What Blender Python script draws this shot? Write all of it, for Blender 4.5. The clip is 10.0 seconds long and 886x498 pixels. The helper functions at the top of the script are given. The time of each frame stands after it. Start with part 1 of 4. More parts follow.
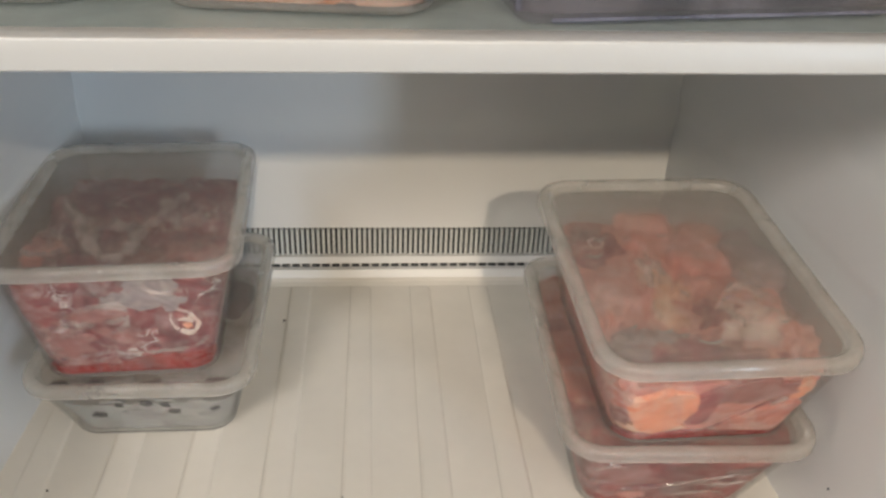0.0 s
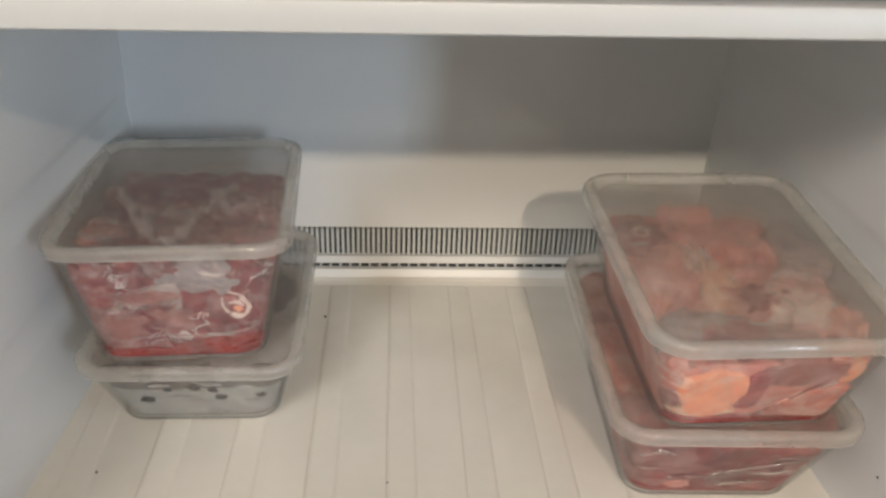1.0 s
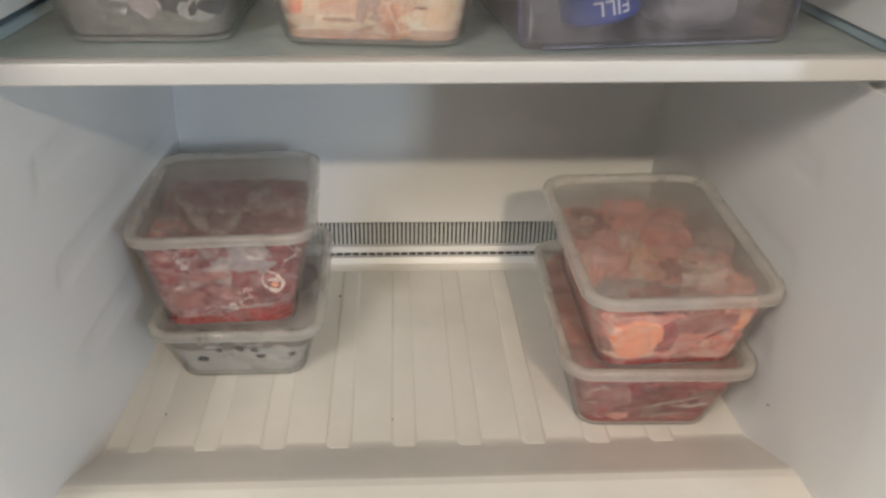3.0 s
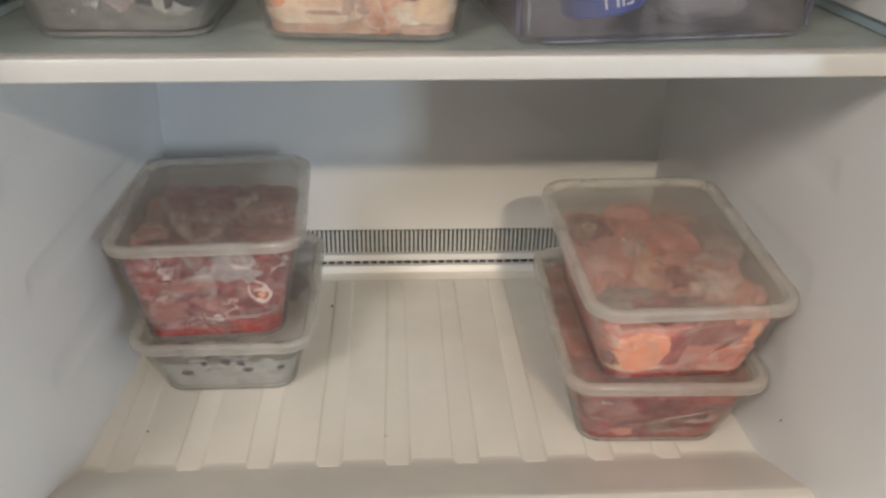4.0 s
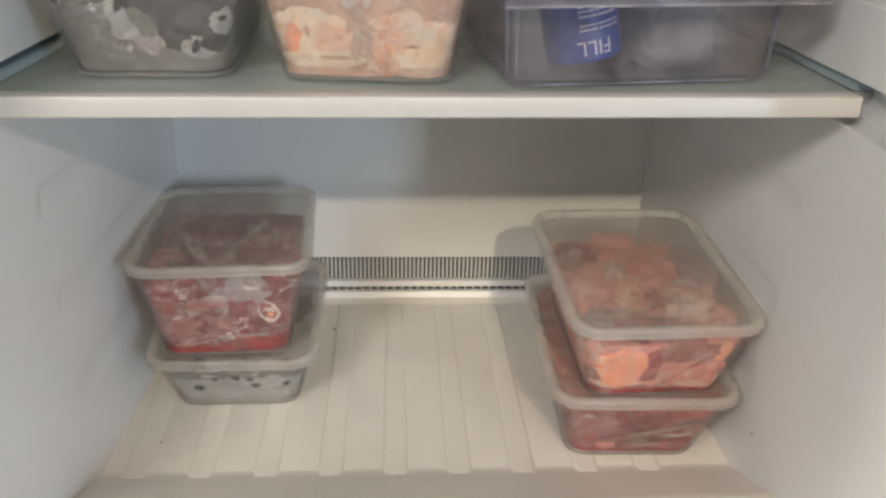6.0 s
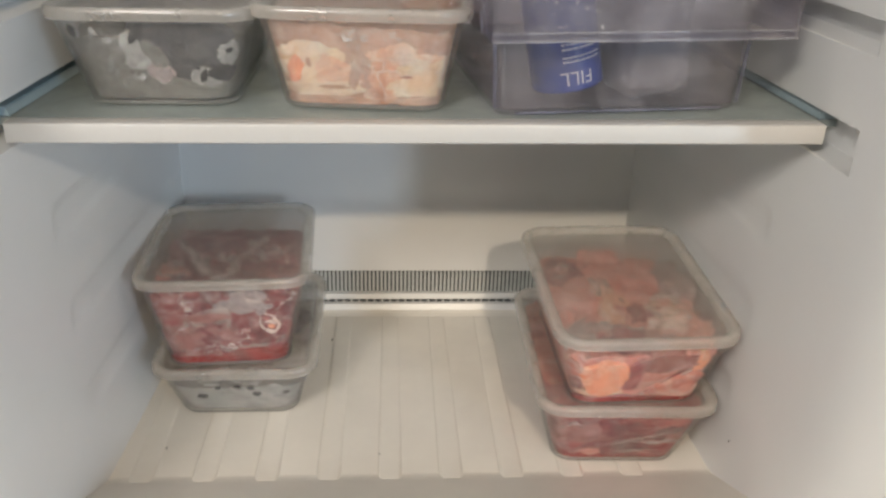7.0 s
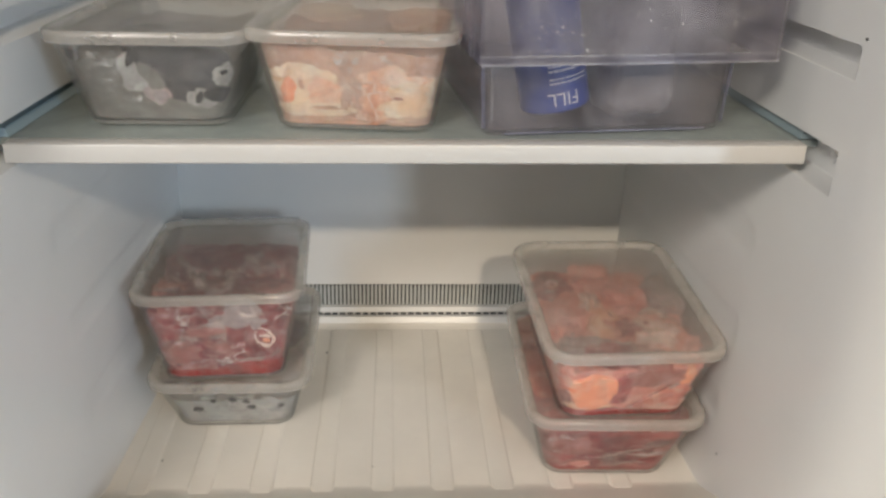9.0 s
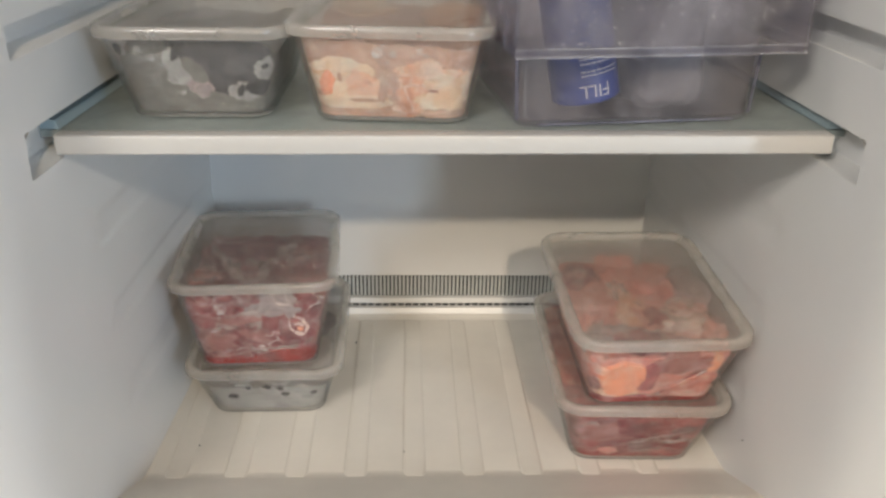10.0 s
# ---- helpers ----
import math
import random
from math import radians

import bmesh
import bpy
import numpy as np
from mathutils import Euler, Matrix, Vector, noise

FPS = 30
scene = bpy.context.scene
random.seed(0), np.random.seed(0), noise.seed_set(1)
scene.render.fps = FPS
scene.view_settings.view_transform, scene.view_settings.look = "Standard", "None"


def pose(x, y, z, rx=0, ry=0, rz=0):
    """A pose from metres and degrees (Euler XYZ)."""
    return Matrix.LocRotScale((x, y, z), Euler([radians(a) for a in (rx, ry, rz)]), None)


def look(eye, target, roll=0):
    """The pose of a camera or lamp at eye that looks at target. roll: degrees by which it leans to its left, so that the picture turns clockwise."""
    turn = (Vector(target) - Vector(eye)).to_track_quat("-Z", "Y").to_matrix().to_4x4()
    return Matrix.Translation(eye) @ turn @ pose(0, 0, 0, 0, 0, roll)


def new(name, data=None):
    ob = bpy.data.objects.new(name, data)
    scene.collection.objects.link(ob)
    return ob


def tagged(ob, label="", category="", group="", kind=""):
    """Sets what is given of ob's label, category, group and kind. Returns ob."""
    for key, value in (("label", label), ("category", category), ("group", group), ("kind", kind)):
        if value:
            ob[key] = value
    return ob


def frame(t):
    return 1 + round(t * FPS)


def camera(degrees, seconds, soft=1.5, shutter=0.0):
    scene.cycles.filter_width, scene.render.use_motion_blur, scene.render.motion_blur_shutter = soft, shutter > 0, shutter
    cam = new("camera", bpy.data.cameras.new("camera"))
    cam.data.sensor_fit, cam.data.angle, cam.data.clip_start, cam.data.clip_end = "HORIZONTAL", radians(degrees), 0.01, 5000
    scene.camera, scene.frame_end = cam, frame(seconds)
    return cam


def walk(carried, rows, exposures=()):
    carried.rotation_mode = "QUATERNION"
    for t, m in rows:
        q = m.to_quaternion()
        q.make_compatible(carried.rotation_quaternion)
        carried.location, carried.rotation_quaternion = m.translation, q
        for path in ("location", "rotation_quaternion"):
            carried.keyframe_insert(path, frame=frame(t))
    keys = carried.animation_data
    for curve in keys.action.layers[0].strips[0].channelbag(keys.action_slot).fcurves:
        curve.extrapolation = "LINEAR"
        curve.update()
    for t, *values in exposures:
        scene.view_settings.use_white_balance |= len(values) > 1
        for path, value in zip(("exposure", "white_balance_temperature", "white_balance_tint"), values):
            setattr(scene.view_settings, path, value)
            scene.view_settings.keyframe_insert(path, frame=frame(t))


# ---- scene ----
cam = camera(54.4, 10.0, soft=2.7)
PATH = [
    (0, (-0.009, -0.171, 0.366), (0.152, 1.539, -0.659), 2.5),
    (0.5, (-0.008, -0.173, 0.353), (0.129, 1.566, -0.627), 2.3),
    (1, (-0.026, -0.188, 0.347), (0.096, 1.562, -0.614), 2.3),
    (1.5, (-0.025, -0.235, 0.375), (0.088, 1.524, -0.57), 2.2),
    (2, (-0.03, -0.309, 0.392), (0.09, 1.449, -0.554), 2.2),
    (2.5, (-0.028, -0.321, 0.407), (0.083, 1.432, -0.549), 1.5),
    (4, (-0.02, -0.288, 0.389), (0.094, 1.475, -0.55), 1.1),
    (4.5, (-0.021, -0.3, 0.395), (0.095, 1.471, -0.527), 1.4),
    (5, (-0.024, -0.309, 0.396), (0.095, 1.47, -0.512), 1.5),
    (5.5, (-0.022, -0.316, 0.397), (0.094, 1.474, -0.487), 1.5),
    (7, (-0.02, -0.359, 0.42), (0.105, 1.45, -0.423), 1.8),
    (7.5, (-0.016, -0.359, 0.423), (0.108, 1.454, -0.413), 1.9),
    (8, (-0.012, -0.359, 0.421), (0.12, 1.456, -0.409), 1.9),
    (8.5, (-0.014, -0.364, 0.426), (0.116, 1.452, -0.4), 1.9),
    (9, (-0.015, -0.367, 0.429), (0.111, 1.451, -0.395), 1.8),
    (9.5, (-0.021, -0.379, 0.43), (0.093, 1.438, -0.397), 1.7),
    (10, (-0.027, -0.381, 0.43), (0.063, 1.435, -0.402), 1.3),
]
walk(cam, [(t, look(eye, target, roll)) for t, eye, target, roll in PATH],
     [(0.0, 0.06), (0.5, 0.05), (1.5, 0.07), (2.0, 0.08), (2.5, -0.04), (4.0, -0.02), (5.0, 0.01), (7.0, 0.07), (8.5, 0.06), (10.0, 0.04)])

# ---- world and lights ----
world = bpy.data.worlds.new("world")
scene.world = world
world.use_nodes = True
world.node_tree.nodes["Background"].inputs[0].default_value = (0.75, 0.8, 0.9, 1)
world.node_tree.nodes["Background"].inputs[1].default_value = 0.34


def area_lamp(name, m, watts, colour, size, size_y=0, shape="DISK"):
    data = bpy.data.lights.new(name, "AREA")
    data.energy, data.color, data.shape, data.size = watts, colour, shape, size
    if size_y:
        data.size_y = size_y
    ob = new(name, data)
    ob.matrix_world = m
    return ob


WARM, WHITE, COOL = (1.0, 0.83, 0.62), (1.0, 0.94, 0.87), (0.66, 0.83, 1.0)
LAMP_A, LAMP_B = (0.25, -2.15, 1.53), (-0.85, -1.5, 1.53)
area_lamp("lamp_light", look(LAMP_A, (0.0, 0.3, 0.0)), 29, WARM, 0.08)
area_lamp("lamp_light", look(LAMP_B, (0.1, 0.3, 0.0)), 32, WHITE, 0.6)
area_lamp("window_light", pose(1.94, -2.88, 0.75, 90, 0, 0), 40, COOL, 0.26, 0.9, "RECTANGLE")


# ---- materials ----
class Nodes:
    """Small helper round one node material."""

    def __init__(self, name):
        self.mat = bpy.data.materials.new(name)
        self.mat.use_nodes = True
        self.tree = self.mat.node_tree
        self.bsdf = self.tree.nodes["Principled BSDF"]
        self.output = self.tree.nodes["Material Output"]
        self.coord = self.tree.nodes.new("ShaderNodeTexCoord").outputs["Object"]

    def add(self, kind, **links):
        node = self.tree.nodes.new(kind)
        for key, value in links.items():
            sock = node.inputs[int(key[1:])] if key[0] == "i" and key[1:].isdigit() else node.inputs[key.replace("_", " ")]
            if isinstance(value, bpy.types.NodeSocket):
                self.tree.links.new(value, sock)
            else:
                sock.default_value = value
        return node

    def link(self, a, b):
        self.tree.links.new(a, b)

    def noise(self, scale, detail=4, rough=0.55, distortion=0.0, vector=None):
        return self.add("ShaderNodeTexNoise", Vector=vector or self.coord, Scale=scale, Detail=detail, Roughness=rough, Distortion=distortion).outputs["Fac"]

    def voronoi(self, scale, vector=None):
        return self.add("ShaderNodeTexVoronoi", Vector=vector or self.coord, Scale=scale).outputs["Distance"]

    def ramp(self, fac, stops, kind="LINEAR"):
        node = self.add("ShaderNodeValToRGB", Fac=fac)
        node.color_ramp.interpolation = kind
        while len(node.color_ramp.elements) < len(stops):
            node.color_ramp.elements.new(0.5)
        for el, (pos, col) in zip(node.color_ramp.elements, stops):
            el.position = pos
            el.color = (*col, 1) if not isinstance(col, (int, float)) else (col, col, col, 1)
        return node.outputs["Color"]

    def math(self, op, a, b=0.0):
        node = self.add("ShaderNodeMath", i0=a, i1=b)
        node.operation = op
        return node.outputs[0]

    def mix(self, fac, a, b):
        node = self.tree.nodes.new("ShaderNodeMix")
        node.data_type = "RGBA"
        for sock, value in ((node.inputs[0], fac), (node.inputs[6], a), (node.inputs[7], b)):
            if isinstance(value, bpy.types.NodeSocket):
                self.link(value, sock)
            else:
                sock.default_value = value if isinstance(value, float) else (*value, 1)
        return node.outputs[2]

    def bump(self, height, strength=0.3, distance=0.001):
        return self.add("ShaderNodeBump", Height=height, Strength=strength, Distance=distance).outputs["Normal"]

    def set(self, **values):
        for key, value in values.items():
            sock = self.bsdf.inputs[key.replace("_", " ")]
            if isinstance(value, bpy.types.NodeSocket):
                self.link(value, sock)
            else:
                sock.default_value = (*value, 1) if isinstance(value, tuple) else value


def plastic(name, colour, rough=0.35, dirt=0.06, bump=0.12, scale=60):
    n = Nodes(name)
    big, fine = n.noise(7, 5), n.noise(scale, 6, 0.65)
    dark = tuple(c * (1 - dirt) for c in colour)
    stain = n.ramp(n.math("ADD", n.math("MULTIPLY", big, 0.9), n.math("MULTIPLY", fine, 0.1)), [(0.36, dark), (0.62, colour)])
    n.set(Base_Color=stain, Roughness=n.ramp(fine, [(0.3, rough * 0.95), (0.7, rough * 1.06)]), Normal=n.bump(n.noise(scale * 4, 3), bump, 0.0004))
    return n.mat


def gloss_share(n, normal):
    """How much a thin sheet mirrors: little when seen square on, more at a glancing angle, the same from both sides."""
    facing = n.add("ShaderNodeLayerWeight", Blend=0.5, Normal=normal).outputs["Facing"]
    return n.math("ADD", n.math("MULTIPLY", n.math("POWER", facing, 5.0), 0.25), 0.03)


def frosted(name, colour, low, high, rough=0.32, tint=(0.97, 0.98, 0.98), scale=45, spots=True, blur=0.0, grain=0.35):
    """Thin milky plastic: part clear, part scattering, with condensation and frost."""
    n = Nodes(name)
    cloud = n.noise(scale, 6, 0.6, 0.6)
    fine = n.noise(scale * 9, 4, 0.7)
    haze = n.add("ShaderNodeMapRange", Value=n.math("ADD", n.math("MULTIPLY", cloud, 0.75), n.math("MULTIPLY", fine, 0.25)), i1=0.36, i2=0.66, i3=low, i4=high).outputs[0]
    drops = n.ramp(n.voronoi(420), [(0.0, 1.0), (0.24, 0.7), (0.34, 0.0)])
    wet = n.ramp(n.noise(28, 3), [(0.5, 0.0), (0.66, 1.0)])
    relief = n.math("ADD", n.math("MULTIPLY", n.math("MULTIPLY", drops, wet), 0.8 if spots else 0.0), n.math("MULTIPLY", fine, 0.5))
    normal = n.bump(relief, grain, 0.0006)
    n.set(Base_Color=colour, Roughness=rough, Normal=normal)
    body = n.add("ShaderNodeMixShader", i0=0.4, i1=n.bsdf.outputs[0], i2=n.add("ShaderNodeBsdfTranslucent", Color=(*colour, 1)).outputs[0])
    clear = n.add("ShaderNodeBsdfTransparent", Color=(*tint, 1))
    if blur:
        soft = n.add("ShaderNodeBsdfRefraction", Color=(*tint, 1), Roughness=0.16, IOR=1.15)
        clear = n.add("ShaderNodeMixShader", i0=blur, i1=clear.outputs[0], i2=soft.outputs[0])
    mixed = n.add("ShaderNodeMixShader", i0=haze, i1=clear.outputs[0], i2=body.outputs[0])
    gloss = n.add("ShaderNodeBsdfGlossy", Color=(1, 1, 1, 1), Roughness=rough * 0.6, Normal=normal)
    sheen = gloss_share(n, normal)
    n.link(n.add("ShaderNodeMixShader", i0=sheen, i1=mixed.outputs[0], i2=gloss.outputs[0]).outputs[0], n.output.inputs["Surface"])
    return n.mat


def flesh(name, stops, vein=(0.78, 0.58, 0.53), veins=0.6, scale=34, rough=0.3, frost=0.12, rimed=0.7):
    """Raw frozen meat: colour from stretched noise, pale fat lines, frost on top."""
    n = Nodes(name)
    warp = n.add("ShaderNodeMapping", Vector=n.coord, Scale=(1.0, 1.6, 1.3), Rotation=(0.4, 0.3, 0.7)).outputs[0]
    base = n.ramp(n.noise(scale, 7, 0.6, 1.2, warp), stops)
    line = n.math("ABSOLUTE", n.math("SUBTRACT", n.noise(scale * 1.1, 3, 0.5, 1.8, warp), 0.5))
    fat = n.math("MULTIPLY", n.ramp(line, [(0.0, 1.0), (0.018, 0.8), (0.05, 0.0)]), n.ramp(n.noise(scale * 0.7, 2), [(0.4, 0.0), (0.58, veins)]))
    fibre = n.noise(scale * 7, 5, 0.7, 0.4, warp)
    colour = n.mix(fat, base, vein)
    colour = n.mix(n.math("MULTIPLY", n.ramp(fibre, [(0.45, 0.0), (0.75, 1.0)]), frost), colour, (0.82, 0.76, 0.76))
    rime = n.math("MULTIPLY", n.ramp(n.noise(scale * 1.7, 8, 0.72, 0.9), [(0.50, 0.0), (0.66, 1.0)]), rimed)
    colour = n.mix(rime, colour, n.mix(0.45, base, (0.80, 0.72, 0.70)))
    pit = n.math("MULTIPLY", n.ramp(n.noise(scale * 4.5, 5, 0.65, 0.5), [(0.60, 0.0), (0.74, 1.0)]), 0.55)
    colour = n.mix(pit, colour, n.mix(0.35, (0.03, 0.02, 0.02), base))
    n.set(Base_Color=colour, Roughness=n.ramp(fibre, [(0.3, rough), (0.7, rough + 0.3)]), Normal=n.bump(n.math("ADD", n.math("ADD", fibre, rime), n.math("MULTIPLY", fat, 0.8)), 0.7, 0.0018))
    n.bsdf.inputs["Subsurface Weight"].default_value = 0.15
    n.bsdf.inputs["Subsurface Radius"].default_value = (0.006, 0.002, 0.001)
    n.bsdf.inputs["Subsurface Scale"].default_value = 0.5
    return n.mat


def clear_plastic(name, tint, haze, colour, rough=0.08, even=0.4):
    n = Nodes(name)
    cloud = n.add("ShaderNodeMapRange", Value=n.noise(26, 6, 0.62, 0.5), i1=0.38, i2=0.68, i3=haze * even, i4=haze * (2 - even)).outputs[0]
    normal = n.bump(n.noise(120, 4), 0.12, 0.0006)
    n.set(Base_Color=colour, Roughness=0.4, Normal=normal)
    mixed = n.add("ShaderNodeMixShader", i0=cloud, i1=n.add("ShaderNodeBsdfTransparent", Color=(*tint, 1)).outputs[0], i2=n.bsdf.outputs[0])
    gloss = n.add("ShaderNodeBsdfGlossy", Color=(1, 1, 1, 1), Roughness=rough, Normal=normal)
    sheen = gloss_share(n, normal)
    n.link(n.add("ShaderNodeMixShader", i0=sheen, i1=mixed.outputs[0], i2=gloss.outputs[0]).outputs[0], n.output.inputs["Surface"])
    return n.mat


LINER = plastic("liner_plastic", (0.74, 0.74, 0.73), 0.3, 0.03, 0.03)
FLOOR = plastic("floor_plastic", (0.78, 0.745, 0.68), 0.32, 0.14, 0.06)
TRIM = plastic("trim_plastic", (0.48, 0.47, 0.45), 0.38, 0.03, 0.02)
DARK = plastic("slot_shade", (0.03, 0.035, 0.04), 0.6)
RAIL = plastic("rail_plastic", (0.30, 0.38, 0.41), 0.35, 0.1)
SLAT = plastic("slat_plastic", (0.62, 0.64, 0.62), 0.35, 0.08)
PAINT = plastic("room_paint", (0.42, 0.43, 0.45), 0.6, 0.05, 0.1, 20)
BODY = frosted("frosted_body", (0.72, 0.64, 0.60), 0.038, 0.105, blur=0.06)
HAZY = frosted("hazy_body", (0.70, 0.64, 0.59), 0.055, 0.12, blur=0.10)
LIDMAT = frosted("frosted_lid", (0.72, 0.61, 0.54), 0.17, 0.27, 0.3, scale=24, blur=0.16, grain=0.25)
RIMMAT = frosted("frosted_rim", (0.84, 0.79, 0.73), 0.30, 0.38, 0.25, spots=False, blur=0.2, grain=0.08)
BASEMAT = frosted("frosted_base", (0.78, 0.72, 0.67), 0.09, 0.17, 0.25, spots=False, grain=0.08)
SHELF_GLASS = clear_plastic("shelf_glass", (0.80, 0.88, 0.86), 0.7, (0.36, 0.40, 0.385), 0.25, 0.9)
BIN = clear_plastic("bin_plastic", (0.90, 0.89, 0.91), 0.165, (0.36, 0.34, 0.36), 0.10, 0.35)
BIN_EDGE = clear_plastic("bin_edge", (0.74, 0.74, 0.80), 0.3, (0.32, 0.32, 0.40))
RED = flesh("red_meat", [(0.3, (0.16, 0.012, 0.018)), (0.48, (0.34, 0.04, 0.045)), (0.64, (0.54, 0.14, 0.13)), (0.8, (0.72, 0.40, 0.36))], veins=0.35)
DEEP = flesh("dark_meat", [(0.3, (0.09, 0.01, 0.015)), (0.52, (0.25, 0.025, 0.035)), (0.75, (0.50, 0.12, 0.11))], veins=0.25, frost=0.08)
PINK = flesh("pink_meat", [(0.3, (0.52, 0.10, 0.09)), (0.48, (0.74, 0.27, 0.21)), (0.68, (0.88, 0.52, 0.43))], veins=0.8)
FAT = flesh("pale_fat", [(0.3, (0.76, 0.40, 0.32)), (0.48, (0.84, 0.60, 0.52)), (0.7, (0.88, 0.77, 0.71))], veins=0.3, frost=0.05)
ORANGE = flesh("orange_fat", [(0.3, (0.90, 0.24, 0.12)), (0.5, (0.94, 0.35, 0.20)), (0.7, (0.95, 0.50, 0.35))], (0.95, 0.75, 0.6), 0.5, frost=0.06)
PEACH = flesh("peach_flesh", [(0.3, (0.56, 0.22, 0.12)), (0.46, (0.82, 0.43, 0.28)), (0.6, (0.88, 0.60, 0.46)), (0.75, (0.90, 0.76, 0.66))], (0.95, 0.84, 0.75), 0.6)
BROTH = flesh("brown_broth", [(0.3, (0.40, 0.20, 0.13)), (0.5, (0.54, 0.31, 0.22)), (0.7, (0.66, 0.45, 0.35))], veins=0.2, scale=26)
SALMON = flesh("salmon_meat", [(0.3, (0.48, 0.10, 0.08)), (0.5, (0.74, 0.28, 0.23)), (0.7, (0.86, 0.50, 0.42))], veins=0.5, scale=26)
FISH = flesh("grey_fish", [(0.3, (0.012, 0.012, 0.016)), (0.5, (0.032, 0.031, 0.036)), (0.7, (0.085, 0.083, 0.09))], (0.4, 0.4, 0.42), 0.15, frost=0.03, rimed=0.12)
DUSK = flesh("dusky_meat", [(0.3, (0.22, 0.05, 0.05)), (0.5, (0.37, 0.12, 0.11)), (0.7, (0.55, 0.26, 0.24))], veins=0.3, rimed=0.45)
CREAM = flesh("cream_flesh", [(0.3, (0.72, 0.40, 0.22)), (0.48, (0.84, 0.60, 0.42)), (0.7, (0.90, 0.78, 0.66))], (0.93, 0.86, 0.78), 0.5, frost=0.06)
MAUVE = flesh("mauve_flesh", [(0.3, (0.22, 0.165, 0.17)), (0.5, (0.32, 0.245, 0.25)), (0.7, (0.46, 0.38, 0.38))], veins=0.4)
PALE = flesh("pale_fish", [(0.3, (0.22, 0.21, 0.205)), (0.5, (0.36, 0.35, 0.335)), (0.7, (0.58, 0.57, 0.55))], veins=0.2, frost=0.1)
ICE = flesh("grey_ice", [(0.3, (0.27, 0.26, 0.245)), (0.5, (0.37, 0.36, 0.345)), (0.7, (0.50, 0.49, 0.47))], (0.6, 0.6, 0.58), 0.3, 22)
DULL = flesh("dark_inside", [(0.3, (0.10, 0.092, 0.082)), (0.5, (0.14, 0.13, 0.117)), (0.7, (0.20, 0.19, 0.175))], (0.3, 0.29, 0.27), 0.2, 22, rimed=0.2)
CRIMSON = flesh("crimson_meat", [(0.3, (0.10, 0.008, 0.014)), (0.46, (0.24, 0.028, 0.038)), (0.60, (0.40, 0.10, 0.10)), (0.74, (0.66, 0.40, 0.37))], (0.86, 0.74, 0.70), 0.95, 58, frost=0.05, rimed=0.42)
MEMBRANE = clear_plastic("pale_membrane", (0.99, 0.94, 0.92), 0.44, (0.80, 0.64, 0.60), 0.2, 0.05)
BLACK = plastic("dark_flesh", (0.02, 0.02, 0.025), 0.3)
JUICE = flesh("red_juice", [(0.3, (0.20, 0.004, 0.004)), (0.6, (0.36, 0.010, 0.009)), (0.8, (0.48, 0.05, 0.04))], veins=0.1, rough=0.15, frost=0.05, rimed=0.15)
BLUE = plastic("blue_label", (0.03, 0.07, 0.34), 0.35, 0.15)
WHITE_INK = plastic("white_ink", (0.78, 0.78, 0.82), 0.4)
CARTON = plastic("pale_pack", (0.26, 0.25, 0.24), 0.5, 0.25, 0.4, 30)
WATER = clear_plastic("water", (0.98, 0.98, 0.98), 0.48, (0.85, 0.85, 0.83), 0.04)
GLINT = clear_plastic("glint_plastic", (0.93, 0.93, 0.95), 0.2, (0.6, 0.6, 0.62), 0.12)
LAMP_GLOW = bpy.data.materials.new("lamp_glow")
LAMP_GLOW.use_nodes = True
LAMP_GLOW.node_tree.nodes["Principled BSDF"].inputs["Emission Color"].default_value = (1, 0.9, 0.75, 1)
LAMP_GLOW.node_tree.nodes["Principled BSDF"].inputs["Emission Strength"].default_value = 6
SKY_GLOW = bpy.data.materials.new("daylight")
SKY_GLOW.use_nodes = True
SKY_GLOW.node_tree.nodes["Principled BSDF"].inputs["Emission Color"].default_value = (0.7, 0.84, 1, 1)
SKY_GLOW.node_tree.nodes["Principled BSDF"].inputs["Emission Strength"].default_value = 2.0


# ---- mesh helpers ----
def part(name, bm, material, parent=None, label="", smooth=True):
    mesh = bpy.data.meshes.new(name)
    bmesh.ops.recalc_face_normals(bm, faces=bm.faces)
    bm.to_mesh(mesh)
    bm.free()
    mesh.materials.append(material)
    if smooth:
        mesh.polygons.foreach_set("use_smooth", [True] * len(mesh.polygons))
        mesh.set_sharp_from_angle(angle=radians(42))
    ob = new(name, mesh)
    ob.parent = parent
    return tagged(ob, label)


def thing(name, m, label, category, group=""):
    ob = new(name)
    ob.empty_display_size = 0.02
    ob.matrix_world = m
    return tagged(ob, label, category, group)


def box(bm, x0, x1, y0, y1, z0, z1, bevel=0.0):
    made = bmesh.ops.create_cube(bm, size=1, matrix=Matrix.LocRotScale(((x0 + x1) / 2, (y0 + y1) / 2, (z0 + z1) / 2), None, (x1 - x0, y1 - y0, z1 - z0)))
    if bevel:
        edges = {e for v in made["verts"] for e in v.link_edges}
        bmesh.ops.bevel(bm, geom=list(edges), offset=bevel, segments=2, affect="EDGES")
    return bm


def boxed(*args, **kw):
    return box(bmesh.new(), *args, **kw)


def extrude_outline(bm, outline, place):
    """A closed outline of (a, b) pairs swept between two ends; place(a, b, k) gives a vertex."""
    ends = [[bm.verts.new(place(a, b, k)) for a, b in outline] for k in (0, 1)]
    n = len(outline)
    for i in range(n):
        bm.faces.new((ends[0][i], ends[0][(i + 1) % n], ends[1][(i + 1) % n], ends[1][i]))
    for end in ends:
        bm.faces.new(end)
    return bm


